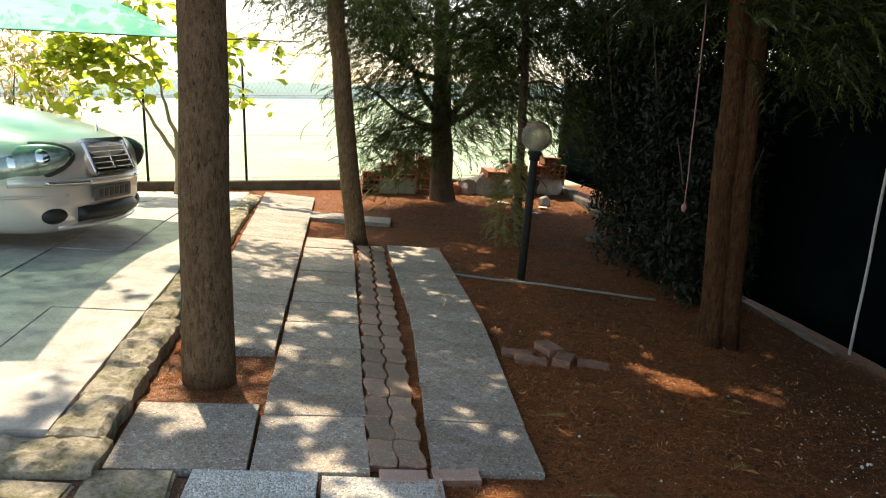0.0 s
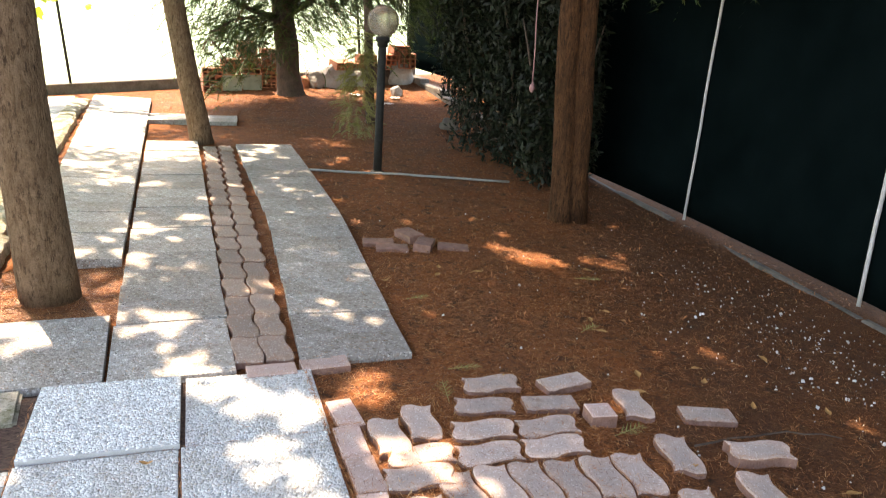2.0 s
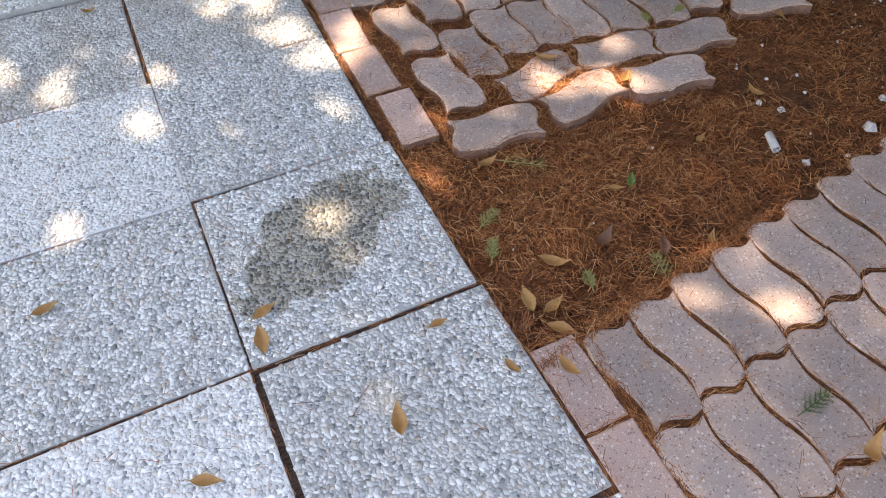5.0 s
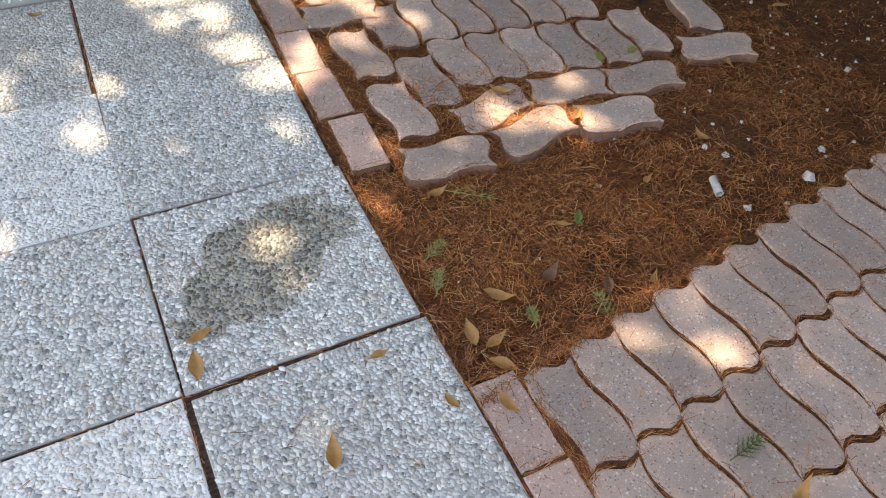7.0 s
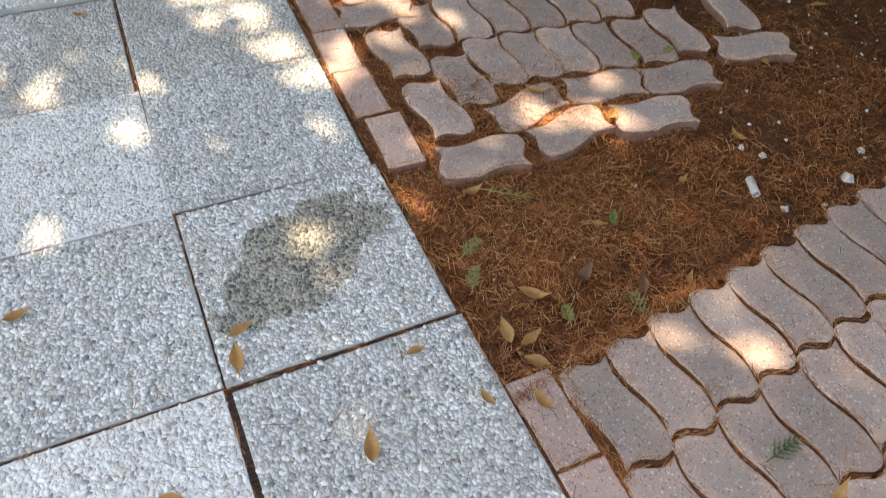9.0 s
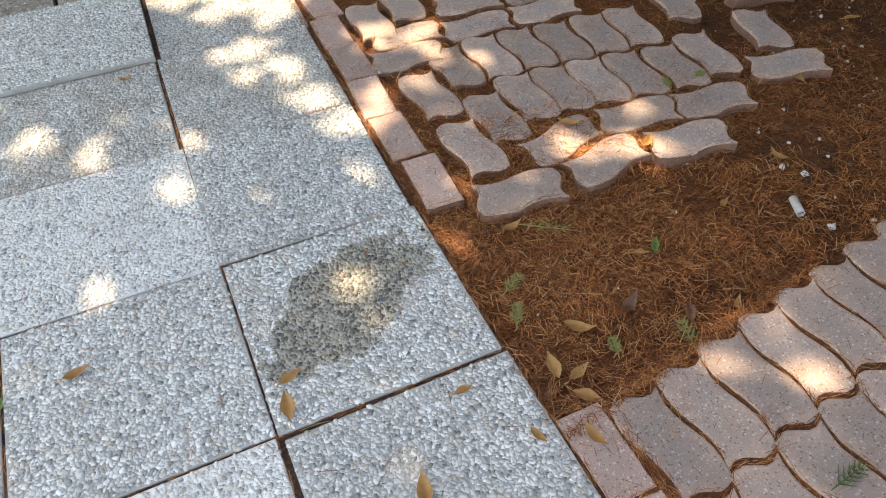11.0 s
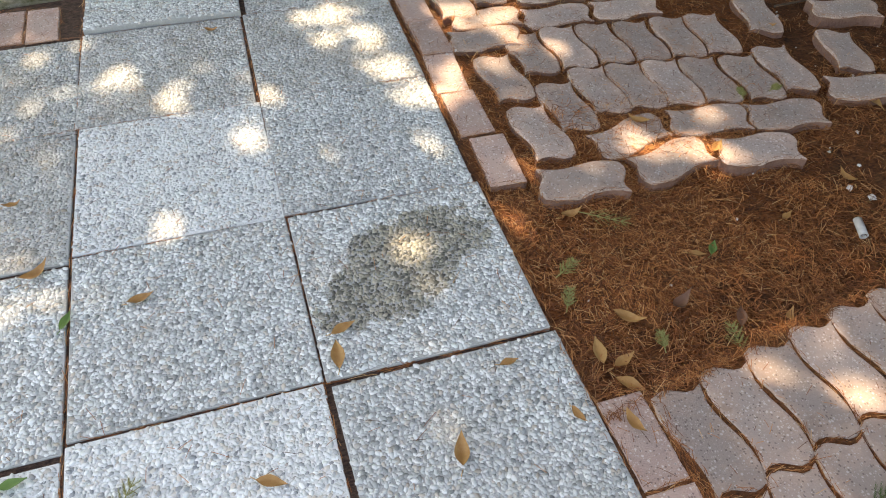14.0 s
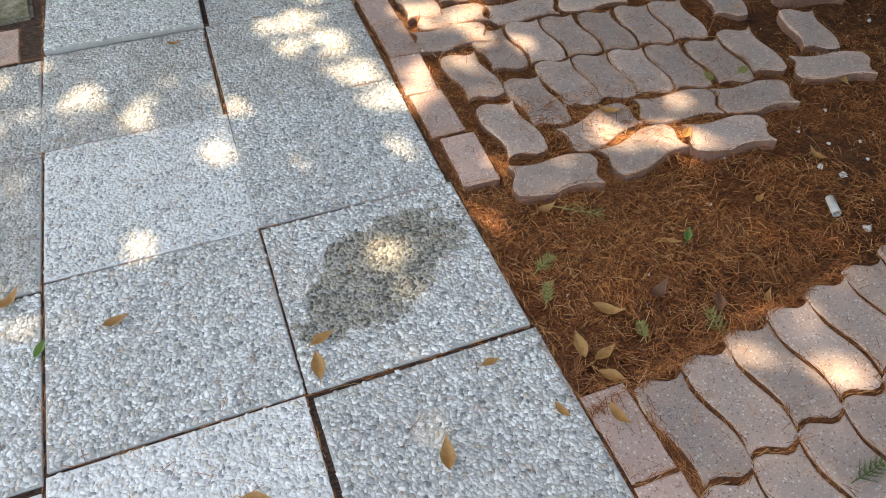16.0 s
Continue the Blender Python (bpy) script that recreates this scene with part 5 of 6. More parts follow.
        bmesh.ops.create_uvsphere(bm, u_segments=18, v_segments=10, radius=1.0, matrix=Matrix.Translation((-0.082, s * 0.53, 0.25)) @ pose(0, 0, 0, 0, 0, s * 24) @ Matrix.Diagonal((0.05, 0.10, 0.062, 1)))
        part("fog_recess", bm, "black", car, "", True)
    bm = box(bmesh.new(), 0.03, 0.055, -0.24, 0.24, 0.33, 0.43, 0.006, 1)
    plate = part("number_plate", bm, "plate", car, "pale number plate, coloured dark for shade")
    for k in range(6):
        bm = box(bmesh.new(), 0.054, 0.058, -0.2 + 0.07 * k, -0.155 + 0.07 * k, 0.355, 0.415, 0)
        part("bar", bm, "black", plate)
    # headlights: long drops wrapped round the corner
    for s in (-1, 1):
        mm = Matrix.Translation((-0.225, s * 0.675, 0.605)) @ pose(0, 0, 0, 0, 0, s * 57) @ pose(0, 0, 0, s * -14, -18, 0)
        bm = bmesh.new()
        bmesh.ops.create_uvsphere(bm, u_segments=24, v_segments=14, radius=1.0)
        for v in bm.verts:
            t = s * v.co.y
            v.co.z *= 1 + 0.35 * t
        bmesh.ops.transform(bm, matrix=mm @ Matrix.Diagonal((0.075, 0.33, 0.128, 1)), verts=bm.verts)
        light = part("headlight", bm, "lens", car, "clear headlight lens", True)
        bm = bmesh.new()
        bmesh.ops.create_uvsphere(bm, u_segments=20, v_segments=10, radius=1.0, matrix=mm @ Matrix.Translation((-0.012, 0, 0)) @ Matrix.Diagonal((0.066, 0.315, 0.118, 1)))
        part("reflector", bm, "reflector", light, "", True)
        bm = bmesh.new()
        bmesh.ops.create_uvsphere(bm, u_segments=28, v_segments=12, radius=1.0, matrix=mm @ Matrix.Translation((-0.03, 0, 0)) @ Matrix.Diagonal((0.045, 0.342, 0.14, 1)))
        part("gasket", bm, "black", light, "", True)
        for dy, rad in ((-0.13, 0.058), (0.04, 0.064), (0.18, 0.05)):
            bm = bmesh.new()
            bmesh.ops.create_uvsphere(bm, u_segments=16, v_segments=8, radius=1.0, matrix=mm @ Matrix.Translation((0.034, s * dy, 0)) @ Matrix.Diagonal((0.02, rad, rad, 1)))
            part("lamp_bowl", bm, "chrome", light, "", True)
    # wheels
    for x in (-0.92, -3.95):
        for s in (-1, 1):
            bm = bmesh.new()
            bmesh.ops.create_cone(bm, segments=32, radius1=0.33, radius2=0.33, depth=0.22, cap_ends=True, matrix=Matrix.Translation((x, s * 0.835, 0.33)) @ pose(0, 0, 0, 90, 0, 0))
            bmesh.ops.bevel(bm, geom=[e for e in bm.edges if len(e.link_faces) == 2 and e.calc_face_angle() > 1], offset=0.03, segments=2, affect="EDGES")
            wheel = part("wheel", bm, "tyre", car)
            bm = bmesh.new()
            bmesh.ops.create_cone(bm, segments=24, radius1=0.20, radius2=0.18, depth=0.03, cap_ends=True, matrix=Matrix.Translation((x, s * 0.945, 0.33)) @ pose(0, 0, 0, 90, 0, 0))
            part("rim", bm, "chrome", wheel)
    return car


build_car(pose(-2.52, 6.25, 0.062, 0, 0, -14) @ Matrix.Scale(1.22, 4))

# ---- stacked blocks and rubble by the far fence ----
def hollow_block(material, w=0.29, d=0.25, h=0.245, cols=3, rowsn=3):
    """A block whose front and back show a grid of open cells; its base at z = 0."""
    t = 0.018
    xs = [e for x in np.linspace(-w / 2, w / 2 - t, cols + 1) for e in (x, x + t)]
    zs = [e for z in np.linspace(0, h - t, rowsn + 1) for e in (z, z + t)]
    bm, seen = bmesh.new(), {}

    def vert(i, j, k):
        if (i, j, k) not in seen:
            seen[i, j, k] = bm.verts.new((xs[i], (-d / 2, d / 2)[k], zs[j]))
        return seen[i, j, k]

    def solid(i, j):
        return 0 <= i < len(xs) - 1 and 0 <= j < len(zs) - 1 and (i % 2 == 0 or j % 2 == 0)

    for i in range(len(xs) - 1):
        for j in range(len(zs) - 1):
            if not solid(i, j):
                bm.faces.new([vert(*q) for q in ((i, j, 1), (i, j + 1, 1), (i + 1, j + 1, 1), (i + 1, j, 1))])
                continue
            bm.faces.new([vert(*q) for q in ((i, j, 0), (i + 1, j, 0), (i + 1, j + 1, 0), (i, j + 1, 0))])
            bm.faces.new([vert(*q) for q in ((i, j, 1), (i, j + 1, 1), (i + 1, j + 1, 1), (i + 1, j, 1))])
            for di, dj, p, q in ((-1, 0, (i, j), (i, j + 1)), (1, 0, (i + 1, j + 1), (i + 1, j)), (0, -1, (i + 1, j), (i, j)), (0, 1, (i, j + 1), (i + 1, j + 1))):
                if not solid(i + di, j + dj):
                    bm.faces.new((vert(*p, 0), vert(*q, 0), vert(*q, 1), vert(*p, 1)))
    return from_bm("block", bm, material)


HB = hollow_block("terracotta")
HF = hollow_block("terracotta", 0.30, 0.25, 0.12, 4, 2)
bm = box(bmesh.new(), -0.145, 0.145, -0.12, 0.12, 0, 0.24, 0.008)
GB = from_bm("block", bm, "block_grey")


def block(me, x, y, z, rot, label, group, rx=0, ry=0):
    return tagged(put("block", me, None, pose(x, y, gz(x, y) + z, rx, ry, rot)), label, "block", group)


hollow, grey = "hollow red clay block in a stack by the fence", "solid grey-green concrete block under clay blocks"
for x, z, r, me in ((0.42, 0.0, 1, GB), (0.73, 0.0, -2, GB), (0.41, 0.242, 2, HB), (0.72, 0.242, -1, HB), (0.66, 0.488, 3, HB), (0.12, 0.0, 6, HB), (0.13, 0.246, 2, HF)):
    block(me, x, 11.5, z, r, grey if me is GB else hollow, "stacked blocks")
for k in range(5):
    block(HF, 1.03 + 0.01 * (k % 2), 11.62, 0.122 * k, 3 * (-1) ** k, hollow, "stacked blocks")
for x, y, z, r, rx, me in ((2.95, 11.45, 0.26, 15, 8, HB), (3.22, 11.4, 0.26, -5, 0, HB), (3.1, 11.4, 0.51, 8, 0, HF), (2.62, 11.5, 0.25, 30, 0, HF), (2.42, 11.5, 0.25, -12, 6, HF), (2.55, 11.45, 0.375, 10, 0, HF), (2.12, 11.4, 0.30, 20, 12, HF)):
    block(me, x, y, z, r, "loose hollow red clay block on the rubble heap", "rubble blocks", rx)


def stone_lump(x, y, z, sx, sy, sz, material, label, seed):
    bm = bmesh.new()
    bmesh.ops.create_icosphere(bm, subdivisions=3, radius=1.0)
    for v in bm.verts:
        v.co *= 1 + 0.35 * noise.noise(v.co * 1.4 + Vector((seed, 0, 0))) + 0.08 * noise.noise(v.co * 5 + Vector((seed, 3, 0)))
        v.co = Vector((v.co.x * sx, v.co.y * sy, max(v.co.z, -0.55) * sz))
    ob = put("rubble_stone", from_bm("rubble_stone", bm, material, False), None, pose(x, y, gz(x, y) + z + 0.5 * sz, 0, 0, 40 * seed))
    tagged(ob, label, "stone", "rubble heap")


for k, (x, y, z, a, b, c, mt) in enumerate(((2.05, 11.45, 0.0, 0.22, 0.2, 0.27, "concrete"), (1.75, 11.5, 0.0, 0.18, 0.16, 0.2, "concrete"), (2.4, 11.5, 0, 0.25, 0.2, 0.22, "concrete"), (2.75, 11.5, 0, 0.28, 0.2, 0.23, "bark_dark"), (3.15, 11.45, 0, 0.25, 0.2, 0.24, "concrete"),
                                            (1.55, 11.45, 0, 0.1, 0.1, 0.12, "terracotta"), (2.55, 11.0, 0, 0.14, 0.1, 0.1, "stone"), (2.95, 8.4, 0, 0.13, 0.11, 0.09, "concrete_dark"), (3.15, 7.7, 0, 0.12, 0.10, 0.09, "concrete_dark"), (2.85, 10.6, 0, 0.1, 0.09, 0.1, "concrete"))):
    stone_lump(x, y, z, a, b, c, mt, "rough lump of rubble lying on the soil", k + 1)
for x, y, w, h, r in ((2.5, 9.9, 0.22, 0.15, 25), (2.2, 10.6, 0.2, 0.14, -10), (2.75, 10.3, 0.16, 0.12, 50)):
    bm = bmesh.new()
    gg = [[bm.verts.new((w * (i / 4 - 0.5), h * (j / 3 - 0.5), 0.025 + 0.02 * noise.noise((i * 0.9 + x, j * 0.9, 0)))) for j in range(4)] for i in range(5)]
    for i in range(4):
        for j in range(3):
            bm.faces.new((gg[i][j], gg[i + 1][j], gg[i + 1][j + 1], gg[i][j + 1]))
    ob = put("paper_sheet", from_bm("paper_sheet", bm, "paper"), None, pose(x, y, gz(x, y), 0, 0, r))
    tagged(ob, "crumpled white scrap lying near the rubble", "litter")

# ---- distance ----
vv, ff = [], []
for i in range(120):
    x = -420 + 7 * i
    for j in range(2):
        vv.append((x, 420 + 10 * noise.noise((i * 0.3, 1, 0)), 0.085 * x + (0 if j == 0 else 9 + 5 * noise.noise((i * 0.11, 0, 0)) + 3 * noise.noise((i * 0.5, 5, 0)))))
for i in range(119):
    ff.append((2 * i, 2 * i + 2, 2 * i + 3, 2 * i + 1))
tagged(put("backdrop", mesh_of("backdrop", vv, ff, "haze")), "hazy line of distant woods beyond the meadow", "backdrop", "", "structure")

# ---- litter on the ground ----
def ground_at(p):
    return np.array([gz(a, b) for a, b in p])


def needle_litter():
    """Fine dry needles in drifts: thickest by the pavers and round the pine's foot, thinner farther off."""
    n0, n1, n2, n3 = 62000, 80000, 50000, 9000
    p = np.concatenate([np.stack([rng.uniform(0.02, 1.7, n0), rng.uniform(-0.35, 0.75, n0)], -1), np.stack([0.03 + 2.5 * rng.random(n1) ** 1.25, -0.3 + 4.6 * rng.random(n1) ** 1.5], -1),
                        np.stack([rng.uniform(0.0, 3.2, n2), rng.uniform(-0.4, 5.0, n2)], -1), np.stack([rng.uniform(-1.42, -0.72, n3), rng.uniform(2.74, 3.52, n3)], -1)])
    drift = np.array([noise.noise((x * 5.0, y * 5.0, 2.0)) + 0.6 * noise.noise((x * 17.0, y * 17.0, 6.0)) for x, y in p])
    p = p[drift + rng.normal(0, 0.3, len(p)) > -0.35]
    bare = np.clip((p[:, 0] - 0.42 * p[:, 1] - 0.55) / 0.6, 0, 0.5)
    p = p[(p[:, 1] > -0.262 + 0.182 * p[:, 0]) & (rng.random(len(p)) > bare)]
    n = len(p)
    ln = rng.lognormal(-3.6, 0.36, n).clip(0.010, 0.055)
    w = rng.uniform(0.0004, 0.00085, n)
    yaw = np.array([3.0 * noise.noise((x * 9.0, y * 9.0, 11.0)) for x, y in p]) + rng.normal(0, 1.0, n)
    t = turns_of(rng, n, 0.2, np.ones(n), yaw)
    t = t * np.stack([ln, w, w], -1)[:, None, :]
    v = [(-0.5, -1, 0), (-0.5, 1, 0), (0, -1, 3), (0, 1, 3), (0.5, -1, 0), (0.5, 1, 0)]
    pos = np.concatenate([p, (ground_at(p) + 0.001 + 0.017 * rng.random(n) ** 1.6)[:, None]], 1)
    return scatter_mesh("needles", v, [(0, 2, 3, 1), (2, 4, 5, 3)], (t, pos), "needle")


tagged(put("needle_litter", needle_litter()), "carpet of dry orange-brown conifer needles on soil", "needle litter", "", "stuff")


def strewn_needles():
    """Single needles fallen on slabs and pavers, and drifts of them in the joints."""
    rows = []
    for _ in range(900):
        rows.append((rng.uniform(-1.5, 1.4), rng.uniform(-0.7, 2.1), 0.0045, rng.uniform(0, 6.28), 1.0))
    for _ in range(2600):
        rows.append((rng.uniform(-1.3, 0.65), rng.uniform(2.1, 7.2), 0.006, rng.uniform(0, 6.28), 1.3))
    for _ in range(2200):
        k, deep = rng.random(), rng.uniform(-0.006, -0.001)
        if k < 0.3:
            rows.append((rng.choice([-0.507, -1.017]) + rng.normal(0, 0.003), rng.uniform(-0.7, 2.0), deep, np.pi / 2 + rng.normal(0, 0.15), 1.0))
        elif k < 0.65:
            rows.append((rng.uniform(-1.5, 0), rng.choice([-0.009, 0.5, 1.01, 1.515]) + rng.normal(0, 0.003), deep, rng.normal(0, 0.15), 1.0))
        else:
            rows.append((0.008 + rng.normal(0, 0.006), rng.uniform(-0.7, 2.0), deep, np.pi / 2 + rng.normal(0, 0.2), 1.0))
    for _ in range(620):
        rows.append((rng.uniform(0.126, 0.152), rng.uniform(-0.86, -0.235), rng.uniform(-0.005, 0.002), np.pi / 2 + rng.normal(0, 0.45), 0.8))
    for kind, x, y, rot, z in LAID:
        w, ln, wave = {id(WAVY): (0.1185, 0.234, 1.0), id(STRIP): (0.122, 0.254, 0.8), id(PLAIN): (0.102, 0.207, 0.0), id(BROKEN): (0.115, 0.21, 0.0), id(PLAIN_GREY): (0.105, 0.22, 0.0)}[id(kind)]
        o = paver_outline(wave, w, ln)
        ca, sa = math.cos(radians(rot)), math.sin(radians(rot))
        for _ in range(105 if y < 2.0 else 26):
            i = int(rng.integers(len(o)))
            (ax, ay), (bx, by) = o[i], o[(i + 1) % len(o)]
            u = rng.random()
            px, py = (ax + (bx - ax) * u), (ay + (by - ay) * u)
            grow = rng.uniform(-0.003, 0.011)
            d = math.hypot(px, py)
            px, py = px * (1 + grow / d), py * (1 + grow / d)
            rows.append((x + ca * px - sa * py, y + sa * px + ca * py, z + rng.uniform(-0.006, 0.003) if grow > 0 else z + 0.006, math.atan2(by - ay, bx - ax) + radians(rot) + rng.normal(0, 0.3), 0.8))
        for _ in range(5):
            px, py = rng.uniform(-0.45, 0.45) * w, rng.uniform(-0.45, 0.45) * ln
            rows.append((x + ca * px - sa * py, y + sa * px + ca * py, z + 0.006, rng.uniform(0, 6.28), 0.8))
    q = np.array(rows)
    k = len(q)
    t = turns_of(rng, k, 0.05, np.ones(k), q[:, 3]) * np.stack([rng.uniform(0.012, 0.042, k) * q[:, 4], np.full(k, 0.0006), np.full(k, 0.0006)], -1)[:, None, :]
    v = [(-0.5, -1, 0), (-0.5, 1, 0), (0, -1, 2), (0, 1, 2), (0.5, -1, 0), (0.5, 1, 0)]
    return scatter_mesh("needles", v, [(0, 2, 3, 1), (2, 4, 5, 3)], (t, q[:, :3]), "needle")


tagged(put("needle_litter", strewn_needles()), "thin scatter of dry needles on slabs and in joints", "needle litter", "", "stuff")


def chip_shape():
    return [(-0.5, -0.4, 0), (0.5, -0.35, 0), (0.45, 0.4, 0), (-0.4, 0.45, 0), (-0.25, -0.2, 0.55), (0.3, -0.1, 0.45), (0.2, 0.25, 0.5)], [(0, 1, 5), (0, 5, 4), (1, 2, 6), (1, 6, 5), (2, 3, 6), (3, 4, 6), (3, 0, 4), (4, 5, 6)]


n = 1300
px = np.concatenate([rng.normal(2.58, 0.3, 520), rng.uniform(0.7, 3.0, 150), rng.uniform(1.0, 2.2, 110)])
py = np.concatenate([rng.normal(1.6, 0.75, 520), rng.uniform(0.0, 4.5, 150), rng.uniform(0.05, 0.9, 110)])
ok = (px < 3.05) & (px > 0.62) & (py > 0.05)
px, py = px[ok], py[ok]
p = np.stack([px, py], -1)
pos = np.concatenate([p, (ground_at(p) + 0.008)[:, None]], 1)
tagged(put("gravel_chips", scatter_mesh("gravel_chips", *chip_shape(), (turns_of(rng, len(p), 0.4, rng.lognormal(-4.92, 0.42, len(p)).clip(0.0035, 0.02)), pos), "chip")), "white stone chips strewn over the needle litter", "gravel", "", "stuff")
for x, y, sz in ((0.10, 1.10, 0.016), (0.135, 1.115, 0.014), (0.985, 0.23, 0.024), (1.02, 0.18, 0.027), (0.62, 0.21, 0.013), (0.34, 0.05, 0.011), (0.94, -0.005, 0.03), (1.04, -0.04, 0.02), (1.29, 0.09, 0.03), (1.17, 0.015, 0.05), (1.07, 0.30, 0.014), (0.13, -0.18, 0.018), (0.13, 0.06, 0.009)):
    sz *= 0.75
    z = 0.0 if x < 0.14 and y > 0.5 else gz(x, y) + 0.008
    ob = put("stone_chip", scatter_mesh("stone_chip", *chip_shape(), (turns_of(rng, 1, 0.2, np.array([sz])), np.zeros((1, 3))), "chip"), None, pose(x, y, z))
    tagged(ob, "small white stone chip lying on needles", "stone", "loose chips")
bm = box(bmesh.new(), -0.011, 0.011, -0.016, 0.016, 0.0, 0.013, 0.002)
for v in bm.verts:
    v.co += 0.0025 * noise.noise_vector(v.co * 60)
tagged(put("brick_fragment", from_bm("brick_fragment", bm, "terracotta"), None, pose(-0.841, -0.205, 0.001, 0, 0, -12)), "small red brick fragment lying on a gravel slab", "brick")
bm = bmesh.new()
bmesh.ops.create_cone(bm, segments=16, radius1=0.011, radius2=0.011, depth=0.06, cap_ends=False)
tube = put("plastic_tube", from_bm("plastic_tube", bm, "white_pipe", True), None, pose(0.905, 0.085, gz(0.905, 0.085) + 0.022, 90, 0, -22))
tagged(tube, "short piece of white plastic tube on the litter", "tube")
tube.modifiers.new("wall", "SOLIDIFY").thickness = 0.0025


# small debris over the farther litter
n = 26000
p = np.stack([rng.uniform(-0.7, 3.4, n), rng.uniform(2.2, 11.6, n)], -1)
p = p[~((p[:, 0] < 0.72) & (p[:, 1] < 7.3)) & ~((p[:, 0] < 0.4) & (p[:, 1] < 9.2))]
pos = np.concatenate([p, (ground_at(p) + 0.012)[:, None]], 1)
fl_v, fl_f = [(-0.5, -0.06, 0), (0, -0.11, 0.10), (0.5, 0, 0), (0, 0.1, 0.08)], [(0, 1, 3), (1, 2, 3)]
tagged(put("litter_flakes", scatter_mesh("litter_flakes", fl_v, fl_f, (turns_of(rng, len(p), 0.3, rng.uniform(0.012, 0.045, len(p))), pos), "flake")), "brown flakes of bark and dead sprays on soil", "leaf litter", "", "stuff")


# ---- fallen leaves and twigs ----
def fallen_leaf(x, y, rot, ln, material, curl, z):
    bm = bmesh.new()
    prof = (0.0, 0.5, 0.85, 1.0, 0.9, 0.62, 0.3, 0.0)
    rows = []
    for i, w in enumerate(prof):
        t = i / (len(prof) - 1)
        rows.append([bm.verts.new((ln * (t - 0.5), s * w * ln * 0.2, 0.004 + curl * ln * (4 * (t - 0.5) ** 2) * 0.35 + abs(s) * w * ln * 0.09 + 0.004 * noise.noise((t * 4 + x * 9, s, y)))) for s in (-1, -0.5, 0, 0.5, 1)])
    for i in range(len(rows) - 1):
        for j in range(4):
            bm.faces.new((rows[i][j], rows[i + 1][j], rows[i + 1][j + 1], rows[i][j + 1]))
    bmesh.ops.remove_doubles(bm, verts=bm.verts, dist=1e-5)
    tv, tf = tube_data([(-ln * 0.5, 0, 0.006), (-ln * 0.68, 0.004, 0.005)], [0.0011, 0.0009], 5)
    base = [bm.verts.new(v) for v in tv]
    for f in tf:
        bm.faces.new([base[i] for i in f])
    ob = put("fallen_leaf", from_bm("fallen_leaf", bm, material, True), None, pose(x, y, z, 0, 0, rot))
    return ob


def rest_z(x, y):
    on_slab = x < 0.0 or (x < 0.13 and (y > 0.47 or y < -0.2)) or (y < -0.22 + 0.18 * x)
    return 0.003 if on_slab else gz(x, y) + 0.012


for k, (x, y, rot) in enumerate(((-0.86, 0.32, 15), (-1.09, 0.46, 40), (-0.61, 1.43, -10), (-0.44, 0.115, 20), (-0.465, 0.05, 85), (-0.03, -0.23, -70), (0.07, -0.28, -75), (-0.28, -0.24, 75), (-0.12, -0.07, 5), (-0.64, -0.20, -25), (0.19, -0.02, -35),
                                 (0.56, -0.11, 45), (0.13, -0.12, 20), (0.12, -0.18, -50), (0.45, 0.12, -20), (0.2, 0.33, 10), (0.33, -0.01, 30), (0.75, 0.18, 25), (0.45, -0.08, 60), (0.09, -0.08, 80), (-1.16, 0.72, 10))):
    ob = fallen_leaf(x, y, rot, 0.062 + 0.018 * math.sin(k * 2.1), "dark_leaf" if k in (16, 18) else "dry_leaf", 0.5 + 0.5 * math.sin(k * 1.3), rest_z(x, y))
    tagged(ob, ("curled dark brown dead leaf lying on the " if k in (16, 18) else "curled dry tan leaf lying on the ") + ("gravel slab" if x < 0 else "needle litter"), "leaf", "fallen leaves")
for x, y, rot in ((-1.02, 0.30, 70), (-1.10, -0.07, 10), (0.5, 0.13, 50)):
    tagged(fallen_leaf(x, y, rot, 0.055, "green_leaf", 0.2, rest_z(x, y)), "small fallen leaf, still green", "leaf", "fallen leaves")
lr = random.Random(8)
for k in range(26):
    x, y = lr.uniform(0.5, 2.6), lr.uniform(0.2, 3.2)
    tagged(fallen_leaf(x, y, lr.uniform(0, 360), lr.uniform(0.05, 0.085), "dry_leaf", lr.random(), gz(x, y) + 0.014), "curled dry tan leaf lying on the needle litter", "leaf", "fallen leaves")


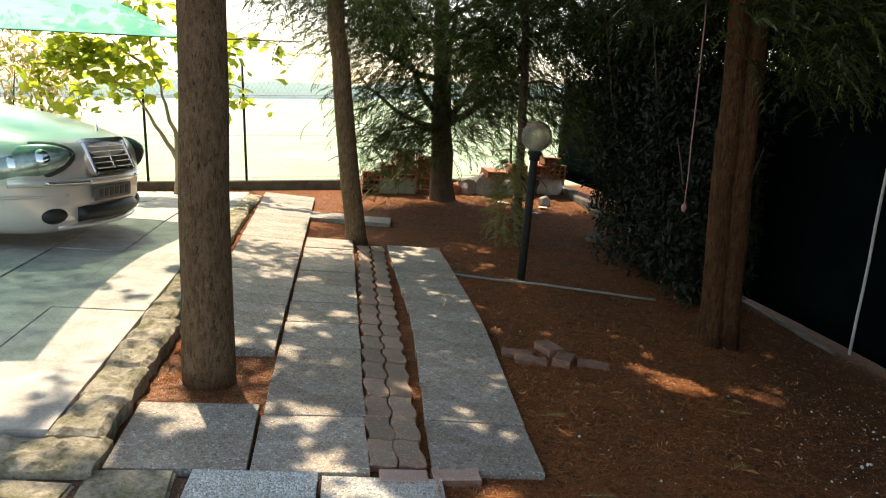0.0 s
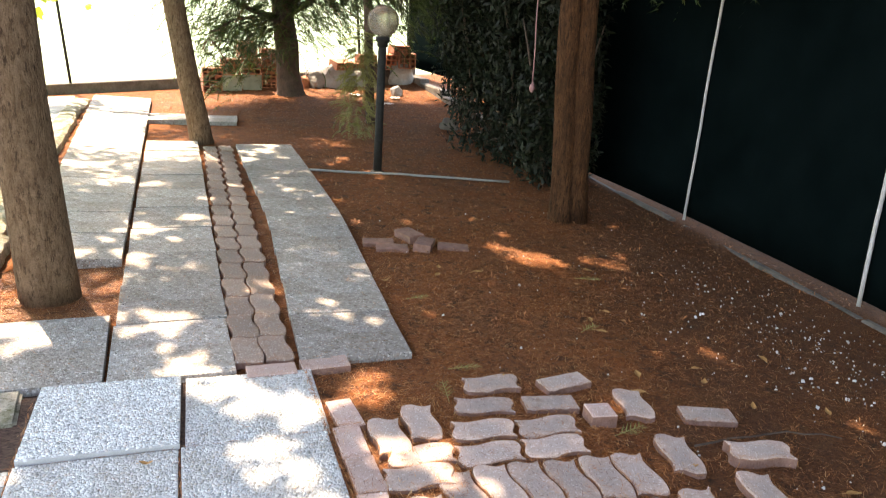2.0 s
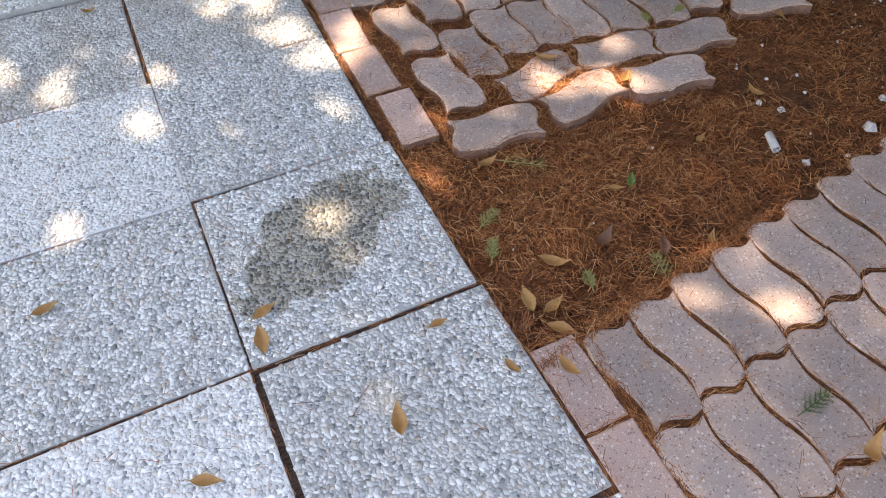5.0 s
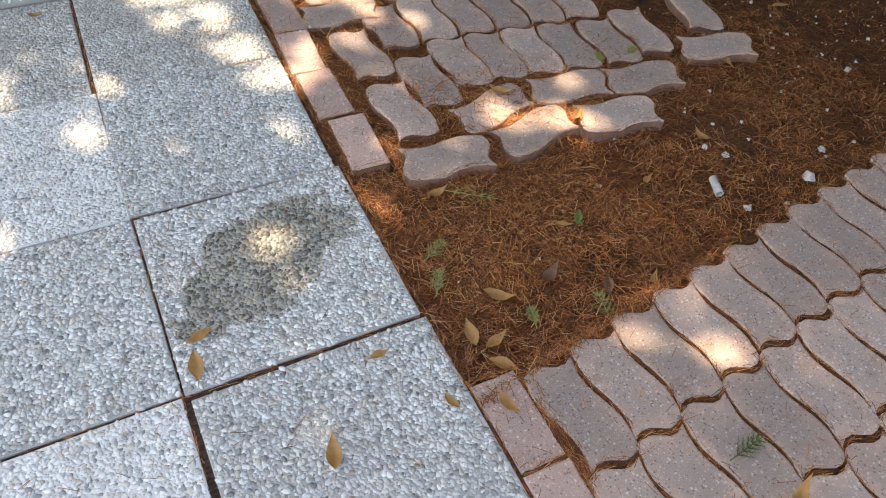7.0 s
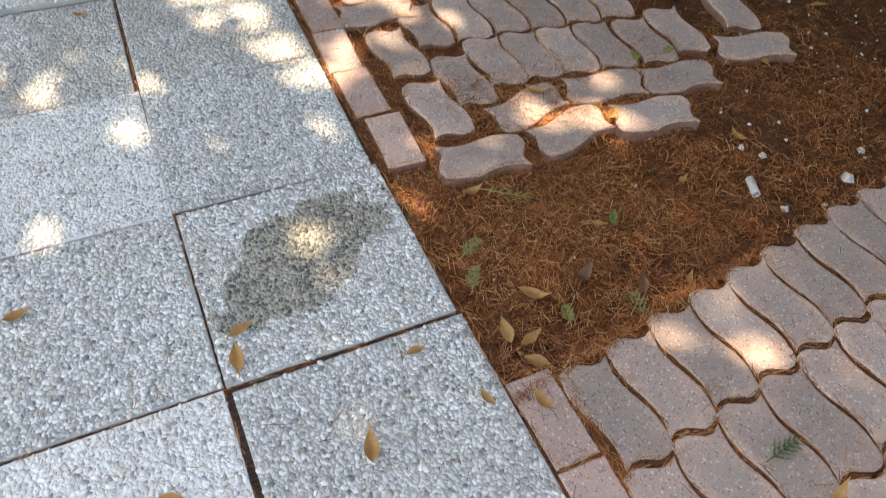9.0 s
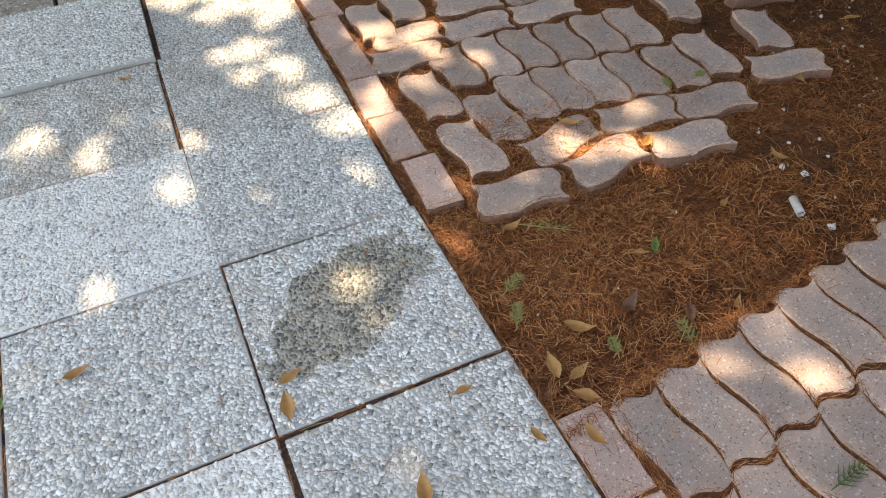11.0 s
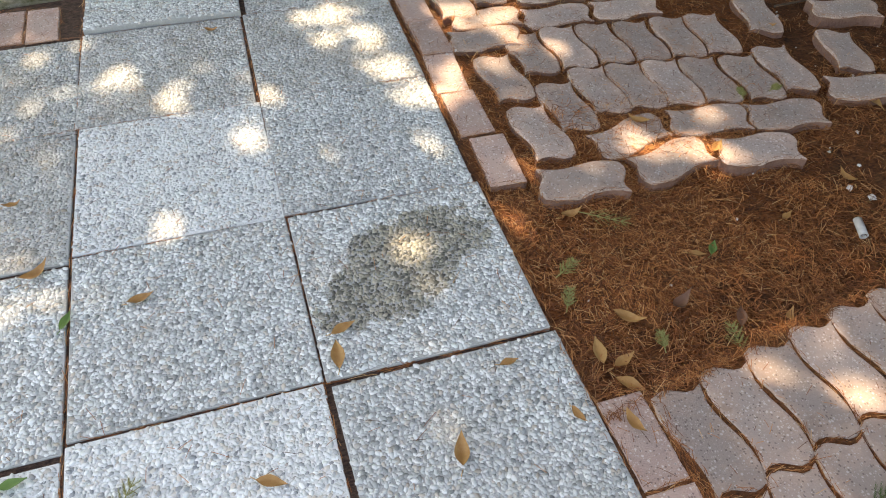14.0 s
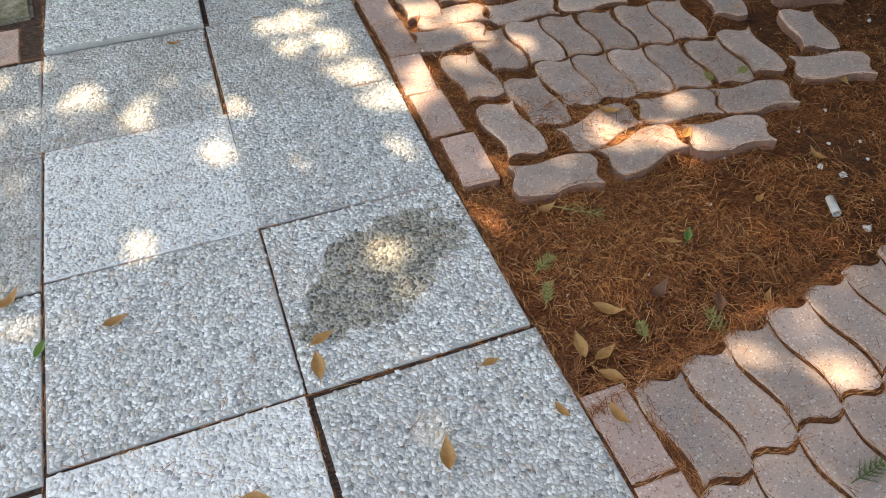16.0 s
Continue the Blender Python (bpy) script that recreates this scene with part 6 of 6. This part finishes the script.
def twig(x, y, rot, ln, z, material="twig", label="small green conifer twig fallen on the ground"):
    """A feathery sprig: a stem with side shoots, each set with short green scales."""
    v, f = [], []
    shoots = [((-0.5 * ln, 0.0), 0.0, ln)]
    for i in range(5):
        t = -0.35 + 0.16 * i
        shoots += [((t * ln, 0.0), s * (0.55 + 0.2 * lr.random()), ln * (0.42 - 0.05 * i) * lr.uniform(0.8, 1.2)) for s in (-1, 1)]
    for (sx, sy), a, long in shoots:
        ca, sa = math.cos(a), math.sin(a)
        for i in range(14):
            u = long * (i + 0.5) / 14
            for s in (-1, 1):
                k, h = len(v), 0.005 + 0.008 * lr.random()
                for px, py, pz in ((u, 0, 0.006), (u + 0.0022, 0, 0.007), (u + 0.008, s * 0.0045 * (1.2 - i / 14), h)):
                    v.append((sx + ca * px - sa * py, sy + sa * px + ca * py, pz))
                f.append((k, k + 1, k + 2))
    tv, tf = tube_data([(-ln * 0.6, 0, 0.005), (ln * 0.5, 0, 0.006)], [0.0014, 0.0008], 5)
    f += [tuple(i + len(v) for i in q) for q in tf]
    v += [tuple(q) for q in tv]
    ob = put("twig", mesh_of("twig", v, f, material), None, pose(x, y, z, 0, 0, rot))
    tagged(ob, label, "twig", "fallen twigs")


for x, y, rot, ln in ((0.28, 0.29, -35, 0.13), (0.115, 0.158, 30, 0.075), (0.081, 0.07, 60, 0.07), (0.235, -0.098, 75, 0.055), (0.40, -0.135, 80, 0.09), (1.02, 0.655, 20, 0.05), (0.905, 0.66, 70, 0.05), (1.15, 1.27, 15, 0.15), (0.70, 1.9, 0, 0.14), (0.54, 1.72, 80, 0.16), (1.5, 2.2, 30, 0.13), (1.9, 2.9, -20, 0.15), (0.75, 2.75, 10, 0.13)):
    twig(x, y, rot, ln, rest_z(x, y) + 0.004)
twig(0.454, -0.548, 8, 0.085, 0.006, "conifer", "dark green conifer sprig lying on a paver")
twig(-0.905, -0.165, 62, 0.10, 0.004, "twig", "wilted olive conifer sprig lying on a gravel slab")
tagged(fallen_leaf(0.475, -0.668, 35, 0.075, "dry_leaf", 1.6, 0.006), "large curled orange-brown leaf lying on a paver", "leaf", "fallen leaves")
tv = bend((1.35, 1.12, gz(1.35, 1.12) + 0.02), (2.0, 1.05, gz(2.0, 1.05) + 0.02), 8, (0, 0.03, 0.01), 0.02)
tagged(put("stick", tube_mesh("stick", tv, [0.005 - 0.0003 * i for i in range(9)], "bark_dark", 6, 0.2)), "thin dark stick lying on the litter", "stick")
